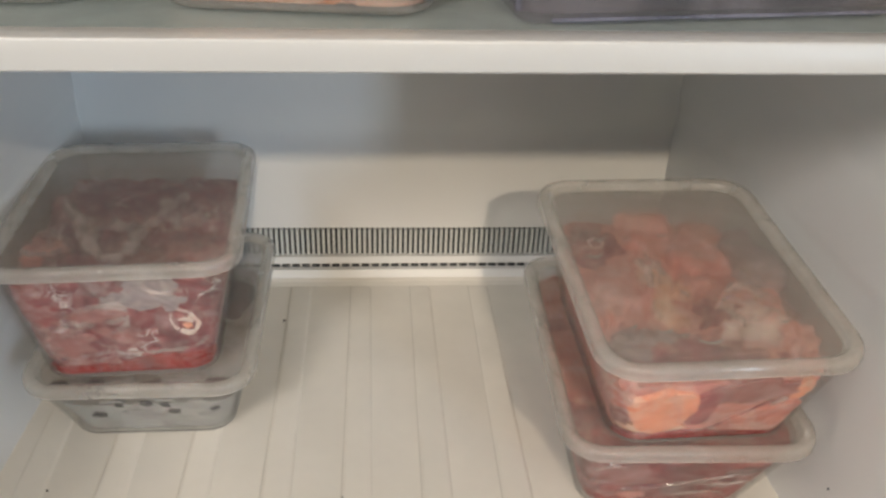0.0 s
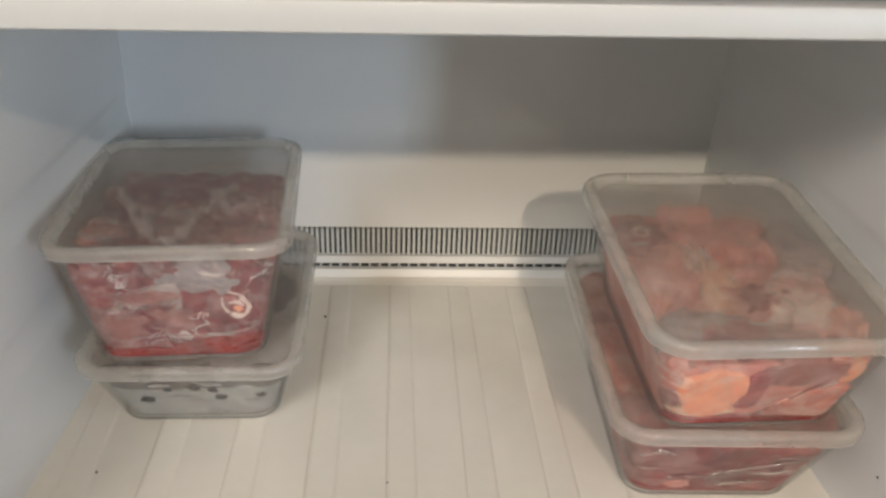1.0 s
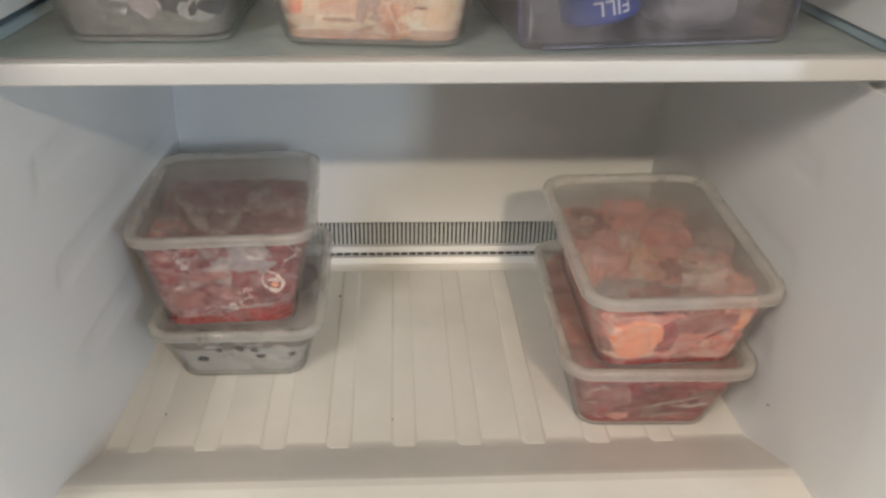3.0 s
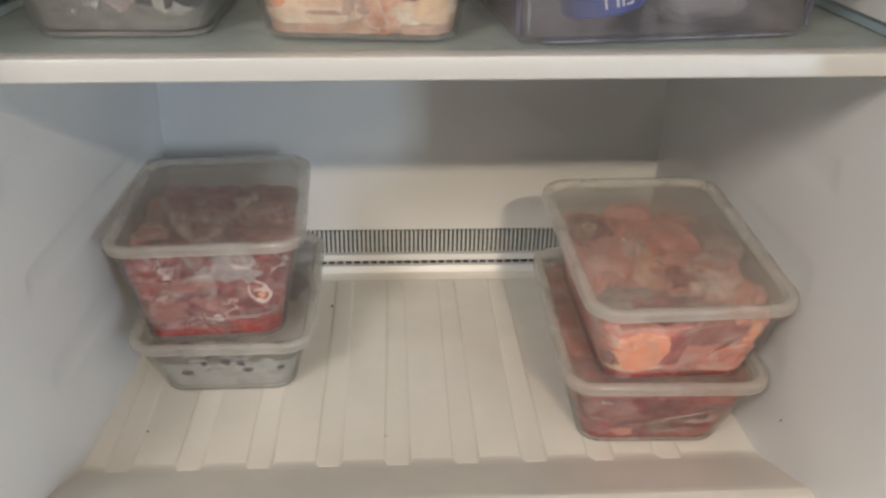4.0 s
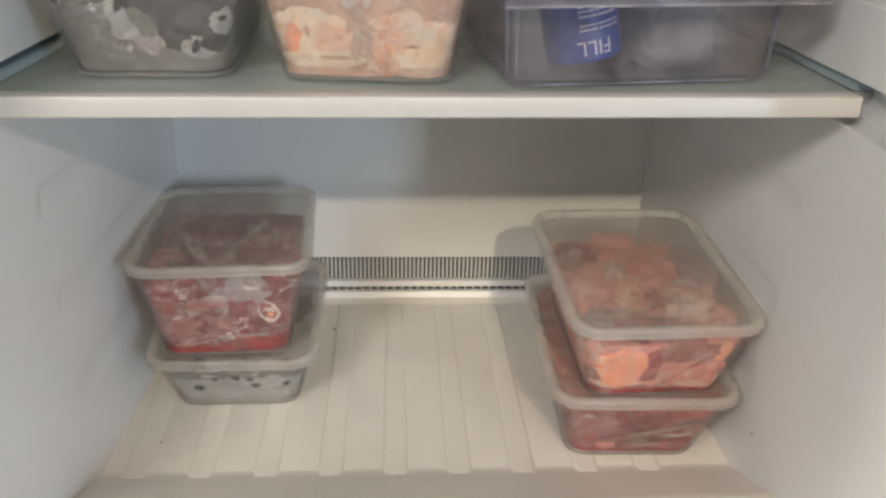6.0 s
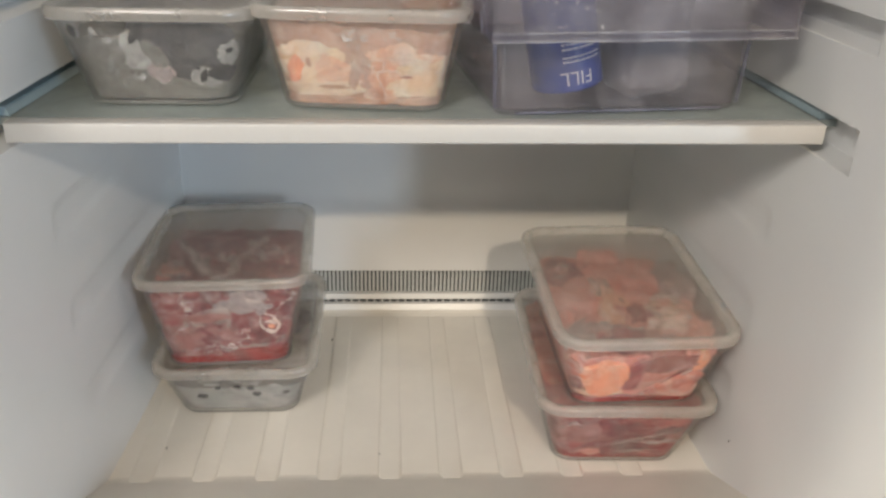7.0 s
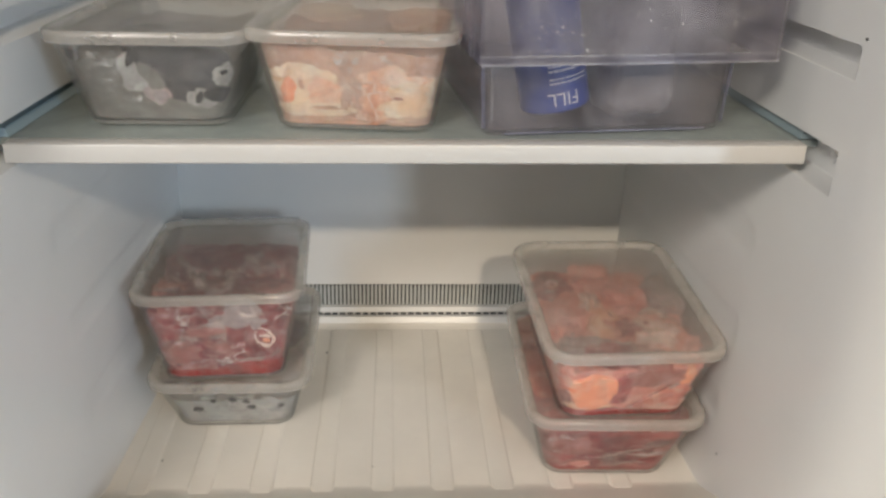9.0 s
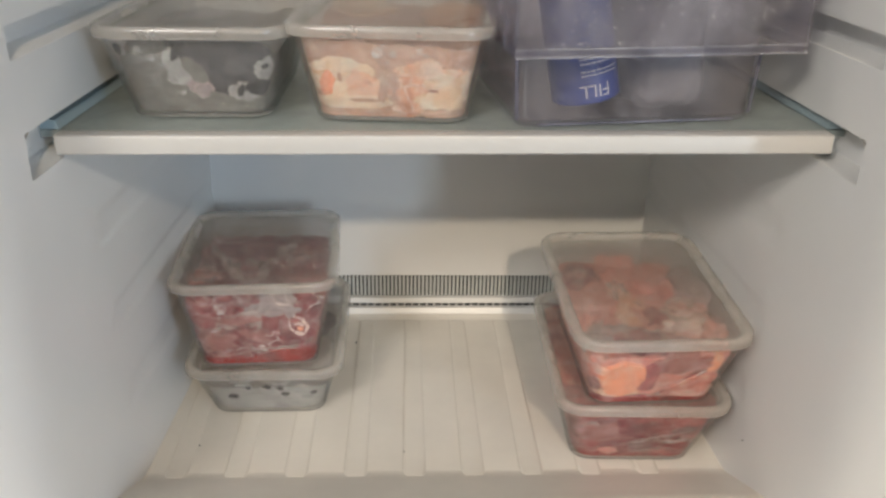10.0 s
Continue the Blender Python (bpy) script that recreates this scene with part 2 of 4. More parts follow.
def ring(hw, hl, r, z, n=7):
    """Points of a rounded rectangle, half width hw, half length hl."""
    pts = []
    for cx, cy, a0 in ((hw - r, hl - r, 0), (r - hw, hl - r, 90), (r - hw, r - hl, 180), (hw - r, r - hl, 270)):
        for i in range(n):
            a = radians(a0 + 90 * i / (n - 1))
            pts.append((cx + r * math.cos(a), cy + r * math.sin(a), z))
    return pts


def loft(bm, rings, cap_first=False, cap_last=False):
    rows = [[bm.verts.new(p) for p in pts] for pts in rings]
    n = len(rows[0])
    for a, b in zip(rows, rows[1:]):
        for i in range(n):
            bm.faces.new((a[i], a[(i + 1) % n], b[(i + 1) % n], b[i]))
    if cap_first:
        bm.faces.new(rows[0])
    if cap_last:
        bm.faces.new(rows[-1])
    return bm


# ---- the compartment ----
BACK, HALF = 0.40, 0.21


def side_x(y):
    """Half width of the compartment at depth y: the side walls open slightly to the front."""
    if y > 0.08:
        return HALF + 0.05 * (BACK - y)
    return HALF + 0.05 * (BACK - y) + 0.9 * max(0.0, 0.02 - y) ** 1.5 * 2


GROOVES = ((0.2665, 0.2905, 0.066, 0.013), (0.331, 0.347, 0.064, 0.013), (0.43, 0.456, 0.064, 0.013))
MOULDINGS = ((0.205, 0.132), (0.139, 0.134), (0.074, 0.140))


def soft_step(t):
    t = max(0.0, min(1.0, t))
    return t * t * (3 - 2 * t)


def side_wall(name, sign):
    """A moulded side wall with shelf grooves; sheet with thickness, closed behind."""
    bm = bmesh.new()
    ys = [-0.10, -0.08, -0.06, -0.045, -0.03, -0.015, 0.0, 0.02, 0.045, 0.058, 0.0642, 0.0646, 0.07, 0.1, 0.128, 0.131, 0.134, 0.137, 0.140, 0.143, 0.146, 0.15, 0.16, 0.22, 0.28, 0.34, 0.372, 0.385, 0.394, 0.40]
    zs = [-0.05, -0.004, 0.006, 0.014, 0.03, 0.06, 0.1, 0.14, 0.18, 0.22, 0.25]
    for g0, g1, _, _ in GROOVES:
        zs += [g0 - 0.004, g0 - 0.001, g0 + 0.003, (g0 + g1) / 2, g1 - 0.002, g1 + 0.001, g1 + 0.005]
    for mid, _ in MOULDINGS:
        zs += [mid + 0.0028 * k for k in range(-5, 6)]
    zs += [0.31, 0.32, 0.37, 0.40, 0.5, 0.62]
    zs = sorted(set(round(z, 5) for z in zs))
    inner = []
    for y in ys:
        row = []
        for z in zs:
            x = side_x(y)
            for g0, g1, front, depth in GROOVES:
                if g0 <= z <= g1 and y > front + 0.0003:
                    x += depth
            for mid, front in MOULDINGS:
                x += 0.0008 * soft_step((y - front) / 0.009) * soft_step((0.0125 - abs(z - mid)) / 0.006)
            if z < 0.02:
                x -= 0.02 * (1 - (z + 0.02) / 0.04) ** 2 * 0.25 if z > -0.02 else 0.005
            row.append(bm.verts.new((sign * x, y, z)))
        inner.append(row)
    outer = [[bm.verts.new((sign * 0.30, y, z)) for z in zs] for y in ys]
    for grid in (inner, outer):
        for a, b in zip(grid, grid[1:]):
            for i in range(len(zs) - 1):
                bm.faces.new((a[i], a[i + 1], b[i + 1], b[i]))
    for k in (0, -1):
        for i in range(len(zs) - 1):
            bm.faces.new((inner[k][i], inner[k][i + 1], outer[k][i + 1], outer[k][i]))
        for a, b, c, d in zip(inner, inner[1:], outer, outer[1:]):
            bm.faces.new((a[k], b[k], d[k], c[k]))
    return tagged(part(name, bm, LINER), "white moulded plastic side wall with shelf grooves", "wall", kind="structure")


side_wall("wall_left", -1)
side_wall("wall_right", 1)

back = bmesh.new()
profile = [(BACK, 0.62), (BACK, 0.0428), (0.4035, 0.0424), (0.4035, 0.0186), (0.3985, 0.0182), (0.3965, 0.0135), (0.3995, 0.0125), (0.4, 0.0095), (0.3945, 0.0088), (0.392, 0.004), (0.39, -0.05), (0.46, -0.05), (0.46, 0.62)]
extrude_outline(back, profile, lambda a, b, k: (-0.3 if k == 0 else 0.3, a, b))
tagged(part("wall_back", back, LINER, smooth=False), "white plastic rear wall above a vent strip", "wall", kind="structure")

floor = bmesh.new()
profile = [(0.392, -0.05), (0.392, 0.003), (0.389, 0.0012), (0.385, 0.0), (0.149, 0.0), (0.145, 0.0008), (0.139, 0.0028), (0.092, 0.0228), (0.087, 0.0245), (0.080, 0.0252), (0.02, 0.0230), (-0.05, 0.012), (-0.10, -0.002), (-0.10, -0.05)]
extrude_outline(floor, profile, lambda a, b, k: (-0.3 if k == 0 else 0.3, a, b))
floor_ob = tagged(part("floor", floor, FLOOR, smooth=False), "cream white plastic floor with shallow ribs and a raised front lip", "floor", kind="structure")


def rib_mesh():
    bm = bmesh.new()
    rows = []
    for y, w, h in ((0.384, 0.0050, 0.0), (0.3825, 0.0062, 0.0006), (0.379, 0.0066, 0.0009), (0.35, 0.0068, 0.0009), (0.17, 0.0074, 0.0009), (0.152, 0.0074, 0.0014), (0.141, 0.007, 0.0024)):
        rows.append([bm.verts.new((x, y, z)) for x, z in ((-w - 0.0018, -0.0004), (-w - 0.0002, h * 0.75), (-w + 0.0012, h), (w - 0.0012, h), (w + 0.0002, h * 0.75), (w + 0.0018, -0.0004))])
    for a, b in zip(rows, rows[1:]):
        for i in range(5):
            bm.faces.new((a[i], a[i + 1], b[i + 1], b[i]))
    bm.faces.new(rows[0])
    bm.faces.new(rows[-1])
    return bm


first_rib = part("rib", rib_mesh(), FLOOR, floor_ob)
for k in range(-4, 5):
    rib = first_rib if k == -4 else new("rib", first_rib.data)
    rib.parent = floor_ob
    rib.location = (-0.0185 + 0.045 * k, 0, 0)

GRIME = plastic("seam_grime", (0.68, 0.65, 0.585), 0.5, 0.2)
seam = bmesh.new()
extrude_outline(seam, [(-0.0004, -0.0004), (-0.0004, 0.00035), (0.0004, 0.00035), (0.0004, -0.0004)], lambda a, b, k: (a - 0.0092 if k == 0 else a - 0.0078, 0.150 if k == 0 else 0.3845, b))
first_seam = part("seam", seam, GRIME, floor_ob, "thin line of grime along a rib", smooth=False)
for k in range(-3, 5):
    line = first_seam if k == -3 else new("seam", first_seam.data)
    line.parent = floor_ob
    line.location = (-0.0185 + 0.045 * k, 0, 0)

top = boxed(-0.3, 0.3, -0.10, 0.46, 0.62, 0.66)
tagged(part("ceiling", top, LINER), "white plastic top of the compartment", "ceiling", kind="structure")

# vent grille at the foot of the rear wall
grille = thing("vent_grille", pose(0, 0, 0), "white slotted air vent strip at the foot of the rear wall", "vent")
# near-black plate paints the shade between the slats
part("backing", boxed(-0.19, 0.19, 0.4022, 0.4034, 0.0188, 0.0422), DARK, grille, "near-black plate for the shade in the slots")
slat_bm = boxed(-0.00098, 0.00098, 0.3988, 0.4021, 0.0192, 0.0418)
first_slat = part("slat", slat_bm, SLAT, grille, smooth=False)
for k in range(-48, 49):
    slat = first_slat if k == -48 else new("slat", first_slat.data)
    slat.parent = grille
    slat.location = (0.0039 * k, 0, 0)
# solid dark blocks instead of openings, coloured as their shade
dash_bm = boxed(-0.0029, 0.0029, 0.3972, 0.3988, 0.0100, 0.0116)
first_dash = part("drain_slot_shade", dash_bm, DARK, grille, "short near-black block for the shade in a drain slot", smooth=False)
for k in range(-24, 25):
    dash = first_dash if k == -24 else new("drain_slot_shade", first_dash.data)
    dash.parent = grille
    dash.location = (0.0076 * k, 0, 0)

# glass shelf with its white front trim
SHELF_TOP = 0.2835
shelf = thing("glass_shelf", pose(0, 0.095, SHELF_TOP - 0.0003, 0, -0.5, 0), "grey-green glass shelf with a white front trim", "shelf")
pane = bmesh.new()
corners = [(s * (side_x(y) + 0.0124), y - 0.095) for s, y in ((-1, 0.108), (1, 0.108), (1, 0.395), (-1, 0.395))]
extrude_outline(pane, corners, lambda a, b, k: (a, b, -0.0045 if k == 0 else -0.0005))
part("pane", pane, SHELF_GLASS, shelf, "grey-green glass pane", smooth=False)
trim_profile = [(0.0, -0.0105), (0.0, -0.0012), (0.0006, -0.0003), (0.0018, 0.0), (0.011, 0.0), (0.0135, -0.0012), (0.0135, -0.0105), (0.001, -0.0113)]
trim = extrude_outline(bmesh.new(), trim_profile, lambda a, b, k: (-0.2245 if k == 0 else 0.2245, a, b))
part("front_trim", trim, TRIM, shelf, "glossy white front trim")
# rails made tall to cover the shaded gap with the groove's lit blue-grey
for s in (-1, 1):
    rail = extrude_outline(bmesh.new(), [(0.0, 0.0), (0.0, 0.0060), (0.0090, 0.0052), (0.0110, 0.0)], lambda a, b, k: (s * (side_x(0.112 if k == 0 else 0.39) + 0.0126 - a), 0.0136 if k == 0 else 0.295, b))
    part("side_rail", rail, RAIL, shelf, "blue-grey side rail, raised to fill the shaded groove", smooth=False)


# ---- food containers ----
class Tub:
    """Sizes of a rectangular lidded tub; local origin at the middle of its base."""

    def __init__(self, w, l, h, inset=0.013, r=0.021, inset_l=0.0):
        self.w, self.l, self.h, self.inset, self.r = w / 2, l / 2, h, inset, r
        self.inset_l = inset_l or inset
        self.layers = 0

    def half(self, z):
        k = max(0.0, min(1.0, z / (self.h - 0.006)))
        return self.w - 0.0045 - self.inset * (1 - k), self.l - 0.0045 - self.inset_l * (1 - k)


def build_tub(m, tub, label, group="lidded tubs of frozen food", material=BODY):
    ob = thing("food_container", m, label, "container", group)
    bm = bmesh.new()
    rings = []
    for z, e in ((0.0012, 0.004), (0.0004, 0.0022), (0.0012, 0.0008), (0.004, 0.0), (0.015, 0.0), (0.03, 0.0), (tub.h - 0.016, 0.0), (tub.h - 0.009, 0.0)):
        a, b = tub.half(z)
        rings.append(ring(a - e, b - e, max(0.006, tub.r - 0.006 - e), z))
    bottom_a, bottom_b = tub.half(0)
    rings.insert(0, ring(bottom_a - 0.01, bottom_b - 0.01, 0.009, 0.0012))
    rings += [ring(tub.w - 0.003, tub.l - 0.003, tub.r - 0.003, tub.h - 0.0075), ring(tub.w - 0.003, tub.l - 0.003, tub.r - 0.003, tub.h - 0.0062)]
    for z in (tub.h - 0.0064, tub.h - 0.012, 0.02, 0.0045):
        a, b = tub.half(z)
        rings.append(ring(a - 0.0011, b - 0.0011, tub.r - 0.007, z))
    loft(bm, rings, True, True)
    part("body", bm, material, ob, "translucent milky body with condensation")
    # extra milky ring imitates the lighter outline of plastic seen edge-on
    a, b = tub.half(0)
    bm = bmesh.new()
    loft(bm, [ring(a + e, b + e, max(0.006, tub.r - 0.006 + e), z) for e, z in ((0.0004, 0.0030), (0.0005, 0.0014), (-0.0006, 0.0001), (-0.0022, 0.0), (-0.0022, 0.0003), (-0.0007, 0.0004), (0.0001, 0.0014), (0.0002, 0.0030))])
    part("base_edge", bm, BASEMAT, ob, "milky lower edge, paler for its edge-on outline")
    h, w, l, r = tub.h, tub.w, tub.l, tub.r
    bm = bmesh.new()
    loft(bm, [ring(w - 0.0012, l - 0.0012, r - 0.0012, h - 0.0064), ring(w, l, r, h - 0.0068), ring(w + 0.0003, l + 0.0003, r, h - 0.0035), ring(w - 0.0001, l - 0.0001, r, h - 0.0012), ring(w - 0.0012, l - 0.0012, r - 0.001, h - 0.0002),
              ring(w - 0.0028, l - 0.0028, r - 0.0028, h), ring(w - 0.0055, l - 0.0055, r - 0.0055, h - 0.0003), ring(w - 0.0066, l - 0.0066, r - 0.0066, h - 0.0014), ring(w - 0.0072, l - 0.0072, r - 0.007, h - 0.0032),
              ring(w - 0.0084, l - 0.0084, r - 0.007, h - 0.0042), ring(w - 0.0068, l - 0.0068, r - 0.0068, h - 0.0046), ring(w - 0.0018, l - 0.0018, r - 0.0018, h - 0.0042)])
    lid = part("lid", bm, RIMMAT, ob, "frosted snap-on lid")
    bm = bmesh.new()
    loft(bm, [ring(w - 0.0085, l - 0.0085, r - 0.0085, h - 0.0046), ring(w - 0.0080, l - 0.0080, r - 0.008, h - 0.0038), ring(w - 0.012, l - 0.012, r - 0.009, h - 0.0034)], True, True)
    part("lid_panel", bm, LIDMAT, lid, "frosted clear lid panel")
    return ob


def clamp_into(tub, p, gap=0.0016, lid_gap=0.0052):
    z = max(0.0026, min(tub.h - lid_gap, p.z))
    a, b = tub.half(z)
    a, b = a - gap - 0.0011, b - gap - 0.0011
    x, y = max(-a, min(a, p.x)), max(-b, min(b, p.y))
    r = 0.014
    cx, cy = abs(x) - (a - r), abs(y) - (b - r)
    if cx > 0 and cy > 0:
        d = math.hypot(cx, cy)
        if d > r:
            x = math.copysign(a - r + cx * r / d, x)
            y = math.copysign(b - r + cy * r / d, y)
    return Vector((x, y, z))


def chunk(tub, parent, name, at, size, material, seed, rough=0.28, turn=(0, 0, 0), detail=4, label="", square=0.0):
    """A lump pressed against the inside of a tub. at: -1..1 across, -1..1 front to back, 0..1 up; size in metres."""
    a, b = tub.half(at[2] * tub.h)
    centre = Vector((at[0] * a, at[1] * b, at[2] * tub.h))
    spin = Euler([radians(t) for t in turn]).to_matrix()
    bm = bmesh.new()
    bmesh.ops.create_icosphere(bm, subdivisions=detail, radius=1)
    off = Vector((seed * 3.7, seed * 1.9, seed * 2.3))
    tub.layers += 1
    gap = max(0.0003, 0.0019 - 0.00003 * tub.layers)
    for v in bm.verts:
        d = v.co.normalized()
        k = 1 + rough * (noise.noise(d * 1.3 + off) + 0.5 * noise.noise(d * 3.1 + off) + 0.22 * noise.noise(d * 7 + off))
        k *= 1 + square * (1 / max(abs(d.x), abs(d.y), abs(d.z)) - 1)
        q = spin @ Vector((d.x * size[0], d.y * size[1], d.z * size[2])) * k
        v.co = clamp_into(tub, centre + q, gap, 0.0068 + gap)
    return part(name, bm, material, parent, label)


def fill_block(tub, parent, name, level, material, seed, rough=0.004, label="", dome=0.0, back=0.0):
    """The frozen mass that fills a tub up to a level, with a lumpy top that falls off to the sides and the back."""
    bm = bmesh.new()
    nx, ny, nz = 16, 22, 8
    bmesh.ops.create_grid(bm, x_segments=nx, y_segments=ny, size=1)
    base = [v.co.copy() for v in bm.verts]
    off = Vector((seed * 2.1, seed * 4.3, 0))
    for v in bm.verts:
        z = level + rough * (noise.noise(Vector((v.co.x * 2.2, v.co.y * 3, 0)) + off) + 0.6 * noise.noise(Vector((v.co.x * 6, v.co.y * 8, 1)) + off))
        z -= dome * max(abs(v.co.x), abs(v.co.y)) ** 4 + back * max(0.0, v.co.y - 0.25) ** 1.5
        z = min(z, tub.h - 0.009)
        a, b = tub.half(z)
        v.co = clamp_into(tub, Vector((v.co.x * a, v.co.y * b, z)), 0.0021)
    loops = [e for e in bm.edges if e.is_boundary]
    made = bmesh.ops.extrude_edge_only(bm, edges=loops)
    low = [g for g in made["geom"] if isinstance(g, bmesh.types.BMVert)]
    ba, bb = tub.half(0.003)
    for v in low:
        ta, tb = tub.half(v.co.z)
        v.co = clamp_into(tub, Vector((v.co.x * ba / ta, v.co.y * bb / tb, 0.003)), 0.0021)
    bmesh.ops.holes_fill(bm, edges=[e for e in bm.edges if e.is_boundary])
    return part(name, bm, material, parent, label)


def torus_part(parent, name, centre, r1, r2, m3, material, seed=0, wobble=0.15, label=""):
    bm = bmesh.new()
    rows = []
    for i in range(22):
        a = math.tau * i / 22
        k = 1 + wobble * noise.noise(Vector((math.cos(a) * 1.5, math.sin(a) * 1.5, seed)))
        row = []
        for j in range(8):
            c = math.tau * j / 8
            q = Vector(((r1 * k + r2 * math.cos(c)) * math.cos(a), r2 * math.sin(c), (r1 * k + r2 * math.cos(c)) * math.sin(a)))
            row.append(bm.verts.new(Vector(centre) + m3 @ q))
        rows.append(row)
    for i in range(22):
        for j in range(8):
            bm.faces.new((rows[i][j], rows[i][(j + 1) % 8], rows[(i + 1) % 22][(j + 1) % 8], rows[(i + 1) % 22][j]))
    return part(name, bm, material, parent, label)


def strand(tub, parent, name, points, r, material, label=""):
    """A soft white string of fat or sinew through local points."""
    bm = bmesh.new()
    pts = [Vector(p) for p in points]
    path = []
    for i in range(len(pts) - 1):
        p0, p1, p2, p3 = pts[max(0, i - 1)], pts[i], pts[i + 1], pts[min(len(pts) - 1, i + 2)]
        for s in range(6):
            t = s / 6
            path.append(0.5 * ((2 * p1) + (p2 - p0) * t + (2 * p0 - 5 * p1 + 4 * p2 - p3) * t * t + (3 * p1 - p0 - 3 * p2 + p3) * t ** 3))
    path.append(pts[-1])
    rows = []
    for i, p in enumerate(path):
        d = (path[min(i + 1, len(path) - 1)] - path[max(i - 1, 0)]).normalized()
        u = d.orthogonal().normalized()
        w = d.cross(u)
        p = p + 0.6 * r * Vector((noise.noise(p * 210), noise.noise(p * 210 + Vector((7, 0, 0))), noise.noise(p * 210 + Vector((0, 9, 0)))))
        k = r * (0.45 + 0.4 * math.sin(math.pi * (i + 0.5) / len(path))) * (1 + 0.9 * noise.noise(p * 190))
        rows.append([bm.verts.new(clamp_into(tub, p + k * (u * math.cos(c) + w * math.sin(c)), 0.0009)) for c in [math.tau * j / 7 for j in range(7)]])
    for a, b in zip(rows, rows[1:]):
        for j in range(7):
            bm.faces.new((a[j], a[(j + 1) % 7], b[(j + 1) % 7], b[j]))
    bm.faces.new(rows[0])
    bm.faces.new(rows[-1])
    return part(name, bm, material, parent, label)


def lump(tub, parent, at, size, material, seed, rough=0.4, tilt=0.0, name="meat_piece", turn=0.0):
    """A lump at a place in metres inside a tub."""
    a, b = tub.half(at[2])
    return chunk(tub, parent, name, (at[0] / a, at[1] / b, at[2] / tub.h), size, material, seed, rough, (0, tilt, turn), 4)


def on_front(tub, x, z, inside=0.004):
    a, b = tub.half(z)
    return (x, -(b - inside), z)


def web(tub, parent, lines, r, material, front=True, label=""):
    """Pale membranes and sinews: wavering strings along the front wall or under the lid."""
    for line in lines:
        strand(tub, parent, "sinew", [on_front(tub, x, z, 0.0026) if front else (x, z, tub.h - 0.0088) for x, z in line], r, material, label)


# stack against the left wall: shallow tub of grey fish below, deep tub of red meat above
LL = Tub(0.127, 0.172, 0.0535, 0.0125, inset_l=0.0185)
ll_at = pose(-0.1405, 0.2875, 0.0018, 0, 0, 0.5)
build_tub(ll_at, LL, "shallow milky lidded tub of grey frozen fish on the ribbed floor")
ll_food = thing("frozen_fish", ll_at, "grey frozen fish with dark spots inside the shallow tub", "fish")
fill_block(LL, ll_food, "tub_fill", 0.030, ICE, 3)
LL.layers += 6
for i, (u, v, w, mat) in enumerate(((-0.5, -0.5, 0.4, ICE), (0.2, -0.55, 0.4, ICE), (0.7, -0.3, 0.45, ICE), (-0.3, 0.2, 0.5, PALE), (0.5, 0.4, 0.5, FISH), (-0.6, 0.7, 0.45, FISH), (0.1, 0.8, 0.4, PALE))):
    chunk(LL, ll_food, "fish_piece", (u, v, w), (0.026, 0.03, 0.017), mat, i + 5)
for i, (u, z, s) in enumerate(((-0.52, 0.020, 0.0042), (0.03, 0.031, 0.0035), (0.30, 0.022, 0.0036), (0.22, 0.029, 0.003), (0.74, 0.024, 0.0034), (-0.25, 0.030, 0.0026))):
    chunk(LL, ll_food, "dark_spot", (u, -0.985, z / LL.h), (s, 0.004, s * 0.75), BLACK, i + 40, 0.5, detail=2)
for i, (u, z) in enumerate(((-0.15, 0.022), (0.1, 0.018), (0.55, 0.033), (0.65, 0.018), (-0.3, 0.034), (0.2, 0.035))):
    chunk(LL, ll_food, "white_fleck", (u, -0.985, z / LL.h), (0.006, 0.004, 0.0017), PALE, i + 60, 0.6, detail=2)
for i, (u, s) in enumerate(((-0.45, 0.009), (0.1, 0.006), (0.75, 0.010), (-0.75, 0.006))):
    chunk(LL, ll_food, "dark_spot", (u, -0.93, 0.86), (s, 0.007, 0.004), BLACK, i + 80, 0.5, detail=2)

LU = Tub(0.130, 0.165, 0.0780, 0.0140, inset_l=0.011)
lu_at = pose(-0.1465, 0.281, 0.0523, -1.4, 0, 3.2)
build_tub(lu_at, LU, "deep milky lidded tub of red meat stacked on the fish tub")
lu_food = thing("frozen_meat", lu_at, "dark red frozen meat with white fat and bone in a tub", "meat")
fill_block(LU, lu_food, "meat_block", 0.0640, CRIMSON, 1, 0.007, dome=0.006, back=0.008)
# heap of pieces under the lid
for i, (x, y, z, sx, sy, sz, mat, turn) in enumerate((
        (-0.017, 0.002, 0.056, 0.030, 0.020, 0.013, CRIMSON, 12), (-0.041, -0.036, 0.058, 0.015, 0.013, 0.010, PINK, -20), (0.031, 0.000, 0.056, 0.018, 0.022, 0.012, CRIMSON, 30),
        (-0.023, 0.034, 0.052, 0.032, 0.016, 0.012, DEEP, 0), (0.022, 0.040, 0.048, 0.026, 0.018, 0.012, CRIMSON, 10), (0.038, -0.048, 0.058, 0.018, 0.020, 0.011, DUSK, 0),
        (0.016, -0.034, 0.056, 0.012, 0.016, 0.011, DEEP, 0), (-0.024, -0.055, 0.058, 0.024, 0.014, 0.010, DEEP, 0), (-0.006, -0.038, 0.062, 0.0085, 0.014, 0.0075, DEEP, 15))):
    lump(LU, lu_food, (x, y, z), (sx, sy, sz), mat, i + 11, 0.7, 0, turn=turn)
